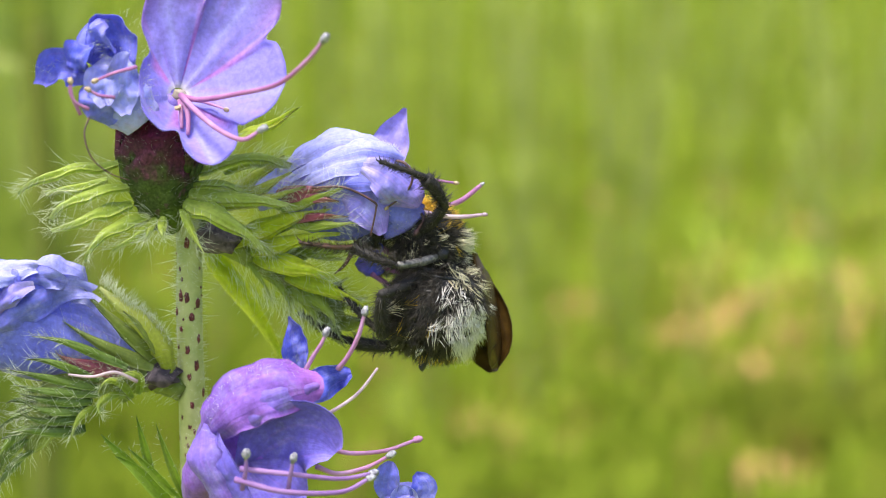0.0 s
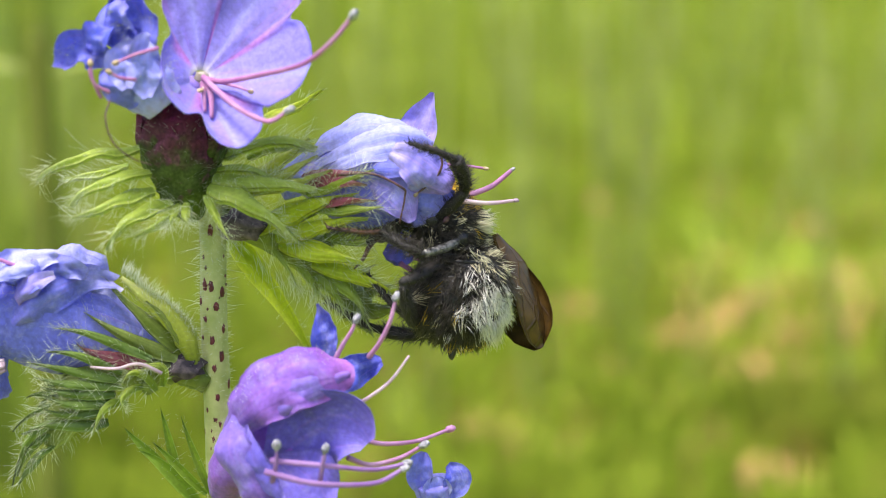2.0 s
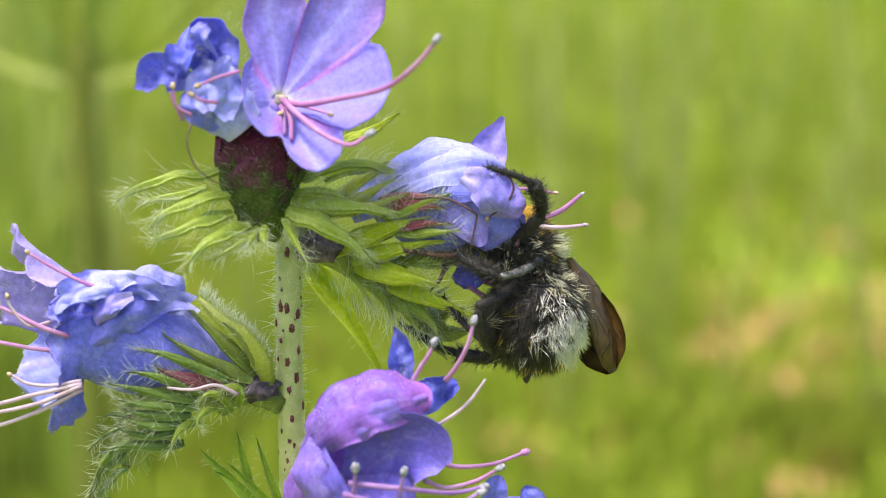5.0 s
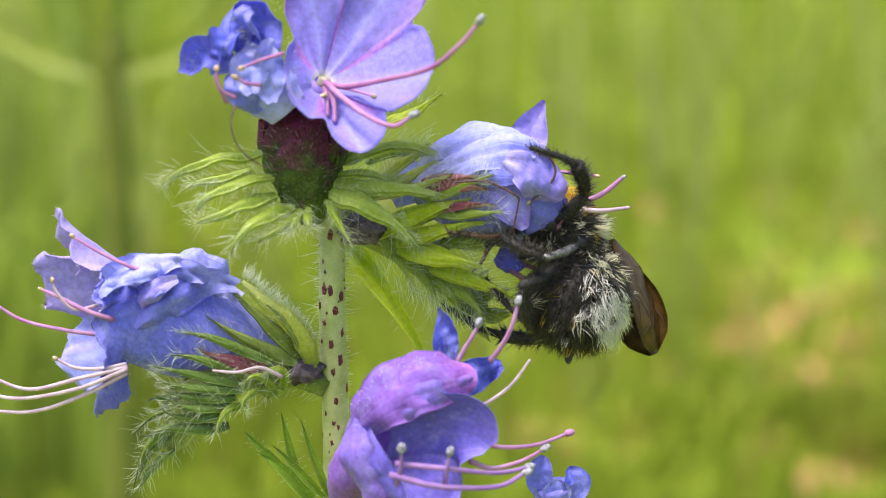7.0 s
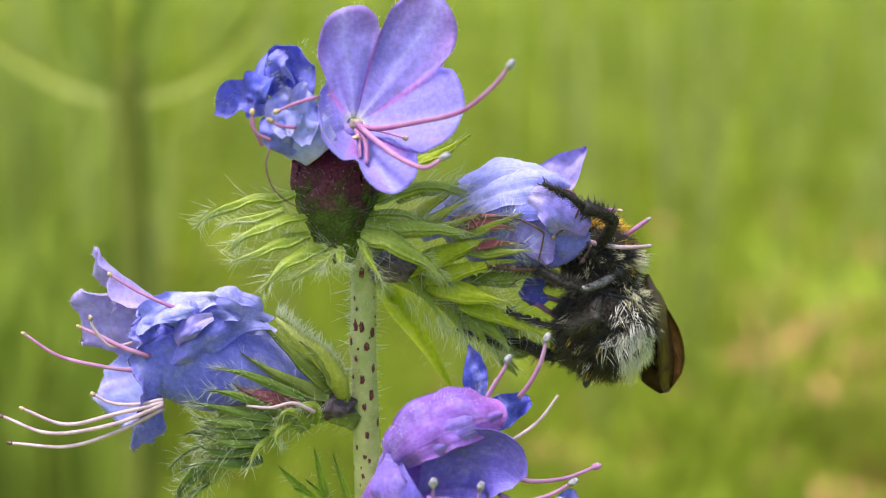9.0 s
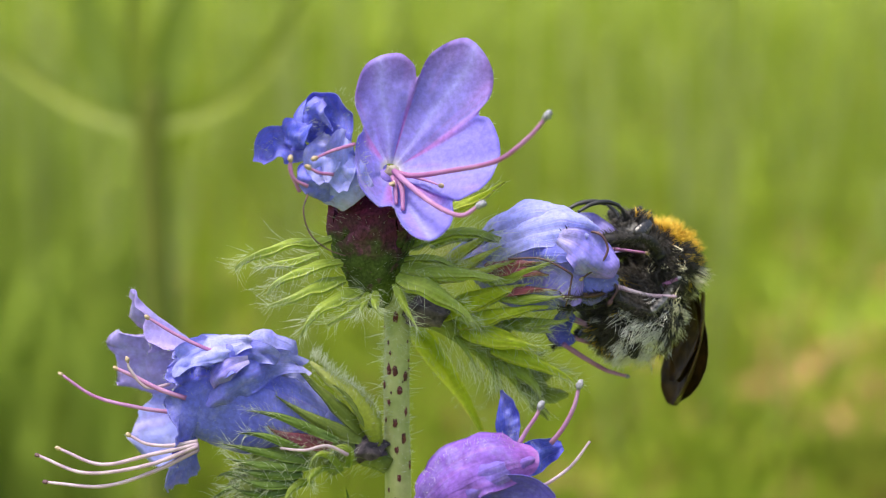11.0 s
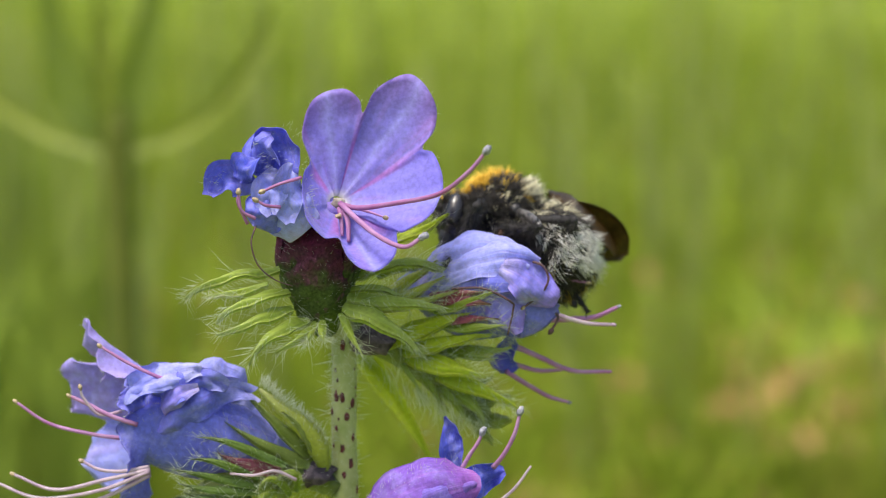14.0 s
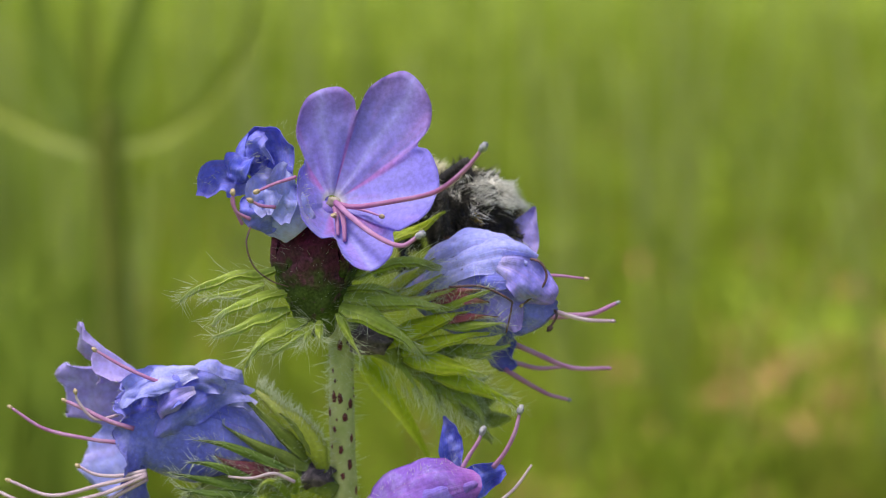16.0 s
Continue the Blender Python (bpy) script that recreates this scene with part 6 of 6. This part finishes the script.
# Where each foot holds: seconds and place.
FEET = {
    ("front", "left"): [(0, (14.1, -5.4, 6.7)), (8.4, (14.1, -5.4, 6.7)), (10.1, (13.5, -3.0, 6.2)), (11.4, (13.5, -3.0, 6.2)), (11.8, (18.3, -2.0, 8.1)), (12.3, (12.5, -3.0, 5.6)), (13.5, (12.5, -3.0, 5.6)), (14.0, (8.3, -1.0, 5.7)), (16, (5.2, 1.0, 5.3))],
    ("middle", "left"): [(0, (9.4, -4.0, -0.2)), (8.6, (9.4, -4.0, -0.2)), (10.0, (13.4, -3.0, 1.2)), (12.0, (13.4, -3.0, 1.2)), (12.5, (13.6, -3.0, 2.0)), (13.4, (13.6, -3.0, 2.0)), (13.8, (12.2, -1.0, 7.0)), (14.3, (9.7, -1.6, 5.5)), (16, (9.7, -1.6, 5.5))],
    ("hind", "left"): [(0, (12.7, -1.0, -5.3)), (8.6, (12.7, -1.0, -5.3)), (10.2, (13.2, -2.0, 0.1)), (11.6, (13.2, -2.0, 0.1)), (12.2, (14.4, 1.0, -6.0)), (13.2, (14.3, 1.0, -5.6)), (13.8, (19.6, 1.5, 1.8)), (14.1, (19.6, 1.5, 1.8)), (14.5, (17.9, 1.5, 2.8)), (15, (17.2, 1.5, 4.6)), (15.5, (16.2, 2.0, 6.3)), (16, (14.3, 2.5, 7.3))],
    ("front", "right"): [(0, (15.6, 4.0, 1.5)), (8.4, (15.6, 4.0, 1.5)), (10.1, (16.4, 5.0, 4.5)), (12.5, (13.9, 6.0, 5.6)), (13.6, (11.3, 7.0, 5.2)), (14.6, (7.1, 9.0, 4.4)), (16, (5.1, 10.0, 5.2))],
    ("middle", "right"): [(0, (13.8, 4.5, -1.3)), (8.4, (13.8, 4.5, -1.3)), (10.1, (16.5, 6.0, 2.0)), (12.6, (14.9, 7.0, 2.1)), (13.8, (12.8, 8.0, 4.6)), (16, (10.7, 10.0, 5.5))],
    ("hind", "right"): [(0, (7.2, 1.5, -6.2)), (8.6, (7.2, 1.5, -6.2)), (10.4, (10.2, 4.0, -6.1)), (11.2, (13.7, 5.0, -4.0)), (12.5, (14.7, 6.0, -3.9)), (13.8, (16.7, 8.0, 2.6)), (16, (14.1, 10.0, 4.5))],
}
# Where a foreleg and a hind leg are drawn up at first: the ankle, and the side to which the knee turns.
ANKLE = {("hind", "left"): ((15.3, -2.0, -7.8), (0.2, 0.2, -1.0)), ("front", "left"): ((18.5, -4.2, 4.9), (-1.0, 0.3, 0.5)), ("hind", "right"): ((13.0, 1.0, -9.3), (-1.0, 0.1, -0.3))}
# The wings' slope along the back, sweep to the far side and tilt about their length.
WING_SET = [(0, -35, 3, 12), (0.6, -33, 3, 10), (1.2, -29, 3, 0), (8.6, -29, 3, 0), (10.3, -38, 6, 26), (11.2, -34, 6, 26), (12.6, -27, 8, 12), (13.0, -33, 16, 8), (13.5, -30, 30, 5), (14, -14, 42, 8), (14.5, -14, 60, 5), (15, -12, 60, 5), (15.5, -32, 60, 5), (16, -34, 58, 5)]
POLE = {"front": (-0.35, 0.3, 1.0), "middle": (-0.6, 0.7, -0.4), "hind": (-0.8, 0.7, 0.2)}


def bee_at(t):
    """The thorax's pose and the two bends at a time."""
    ts = [r[0] for r in BEE]
    i = max(0, min(len(ts) - 2, sum(1 for q in ts if q <= t) - 1))
    a, b = BEE[i], BEE[i + 1]
    f = (t - a[0]) / (b[0] - a[0])
    f = max(0.0, min(1.0, f))
    loc = Vector(a[1]).lerp(Vector(b[1]), f)
    h, away, roll, bend, nod = [p + (q - p) * f for p, q in zip(a[2:], b[2:])]
    h, away = radians(h), radians(away)
    ahead = Vector((math.cos(h) * math.cos(away), math.sin(away), math.sin(h) * math.cos(away)))
    left = Vector((0, -1, 0))
    left = (left - ahead * left.dot(ahead)).normalized()
    back = ahead.cross(left)
    m = Matrix((ahead, left, back)).transposed().to_4x4() @ Matrix.Rotation(radians(roll), 4, "X")
    m.translation = TOP + loc * MM
    return m, bend, nod


def foot_at(rows, t):
    for a, b in zip(rows, rows[1:]):
        if t <= b[0]:
            f = max(0.0, (t - a[0]) / (b[0] - a[0]))
            f = f * f * (3 - 2 * f)
            return Vector(a[1]).lerp(Vector(b[1]), f)
    return Vector(rows[-1][1])


def along(origin, way, pole):
    """A pose at origin (mm) with z along way."""
    z = way.normalized()
    y = z.cross(pole)
    y = y.normalized() if y.length > 1e-4 else z.orthogonal().normalized()
    m = Matrix((y.cross(z), y, z)).transposed().to_4x4()
    m.translation = origin * BMM
    return m


def motions():
    steps = [k * 0.25 for k in range(65)]
    # the visited flower gives way under the bee's weight
    walk(visited, [(t, pose(x * MM, 0, z * MM)) for t, x, z in ((0, 1.1, -0.2), (2, 1.1, -0.45), (4, 0.8, -0.4), (6.5, 0.6, -0.7), (8, 0.6, -0.7), (9.2, 0.3, -0.3), (10.3, 0, 0), (16, 0, 0))])
    # its lip is pressed down by the bee, and its stamens are pushed up at first
    for ob, pivot, rows in (
        (lip, (14.4, 2.8, 5.2), ((0, 0), (8.6, 0), (10.2, 88), (13.9, 88), (14.7, 0), (16, 0))),
        (pink_stamen, (14.9, 0.5, 0.8), ((0, -15), (8.4, -15), (10.2, 0), (16, 0))),
        (pale_stamen, (15.8, -1.0, 2.2), ((0, -9), (8.4, -9), (10.2, 0), (16, 0))),
    ):
        hub = (Vector(pivot) - BASE[ob]) * MM
        walk(ob, [(t, Matrix.Translation(hub) @ Matrix.Rotation(radians(a), 4, "Y") @ Matrix.Translation(-hub)) for t, a in [(k * 0.1, float(np.interp(k * 0.1, [r[0] for r in rows], [r[1] for r in rows]))) for k in range(161)]])
    walk(bee, [(t, bee_at(t)[0]) for t in steps])
    walk(abdomen, [(t, Matrix.Translation(WAIST) @ Matrix.Rotation(radians(bee_at(t)[1] + 1.2 * math.sin(t * 5)), 4, "Y")) for t in steps])
    walk(head, [(t, Matrix.Translation(NECK) @ Matrix.Rotation(radians(bee_at(t)[2]), 4, "Y")) for t in steps])
    for ob, hinge, s in WINGS:
        rows = []
        for t in steps:
            slope, sweep, tilt = [float(np.interp(t, [w[0] for w in WING_SET], [w[k] for w in WING_SET])) for k in (1, 2, 3)]
            turn = Matrix.Rotation(radians(slope), 4, "Y") @ Matrix.Rotation(radians(sweep), 4, "Z") @ Matrix.Rotation(radians(0.6 * s * math.sin(t * 3) + tilt * s), 4, "X")
            rows.append((t, Matrix.Translation(hinge) @ turn))
        walk(ob, rows)
    for (which, side), (hip, lens, fe, ti, ta) in LEGS.items():
        rows = ([], [], [])
        s = 1 if side == "left" else -1
        pole = Vector(POLE[which])
        pole.y *= s
        if (which, side) == ("hind", "right"):
            pole = Vector((-0.35, -0.2, -1.0))
        if (which, side) == ("hind", "left"):
            pole = Vector((-0.4, 0.25, -1.0))
        usual = pole.copy()
        for t in steps:
            pole = usual
            if (which, side) == ("hind", "left"):
                # once on top of the flower, the knee is held high beside the abdomen
                pole = usual.lerp(Vector((-0.5, 0.9, 0.8)), min(1.0, max(0.0, (t - 13.2) / 0.6)))
            inv = bee_at(t)[0].inverted()
            foot = (inv @ (TOP + foot_at(FEET[which, side], t) * MM)) / BMM
            reach = foot - hip
            far = min(reach.length, sum(lens) * 0.97)
            aim = reach.normalized()
            # the tarsus lies along the reach, femur and tibia fold before it
            span = min(max(far - lens[2] * 0.92, abs(lens[0] - lens[1]) + 0.4), (lens[0] + lens[1]) * 0.985)
            ca = (lens[0] ** 2 + span ** 2 - lens[1] ** 2) / (2 * lens[0] * span)
            drawn = ANKLE.get((which, side))
            hold = 1 - min(1.0, max(0.0, (t - 8.2) / 1.6))
            if drawn and hold > 0:
                up = ((inv @ (TOP + Vector(drawn[0]) * MM)) / BMM) - hip
                up = (aim * span).lerp(up, hold * hold * (3 - 2 * hold))
                span = min(max(up.length, abs(lens[0] - lens[1]) + 0.4), (lens[0] + lens[1]) * 0.985)
                aim = up.normalized()
                ca = (lens[0] ** 2 + span ** 2 - lens[1] ** 2) / (2 * lens[0] * span)
                pole = usual.lerp(Vector(drawn[1]), hold)
            out = (pole - aim * pole.dot(aim)).normalized()
            knee = hip + aim * lens[0] * ca + out * lens[0] * math.sqrt(max(0.0, 1 - ca * ca))
            ankle = hip + aim * span
            end = foot - ankle
            rows[0].append((t, along(hip, knee - hip, pole)))
            rows[1].append((t, along(knee, ankle - knee, pole)))
            rows[2].append((t, along(ankle, end if end.length > 0.3 else aim, pole)))
        for ob, r in zip((fe, ti, ta), rows):
            walk(ob, r)


motions()
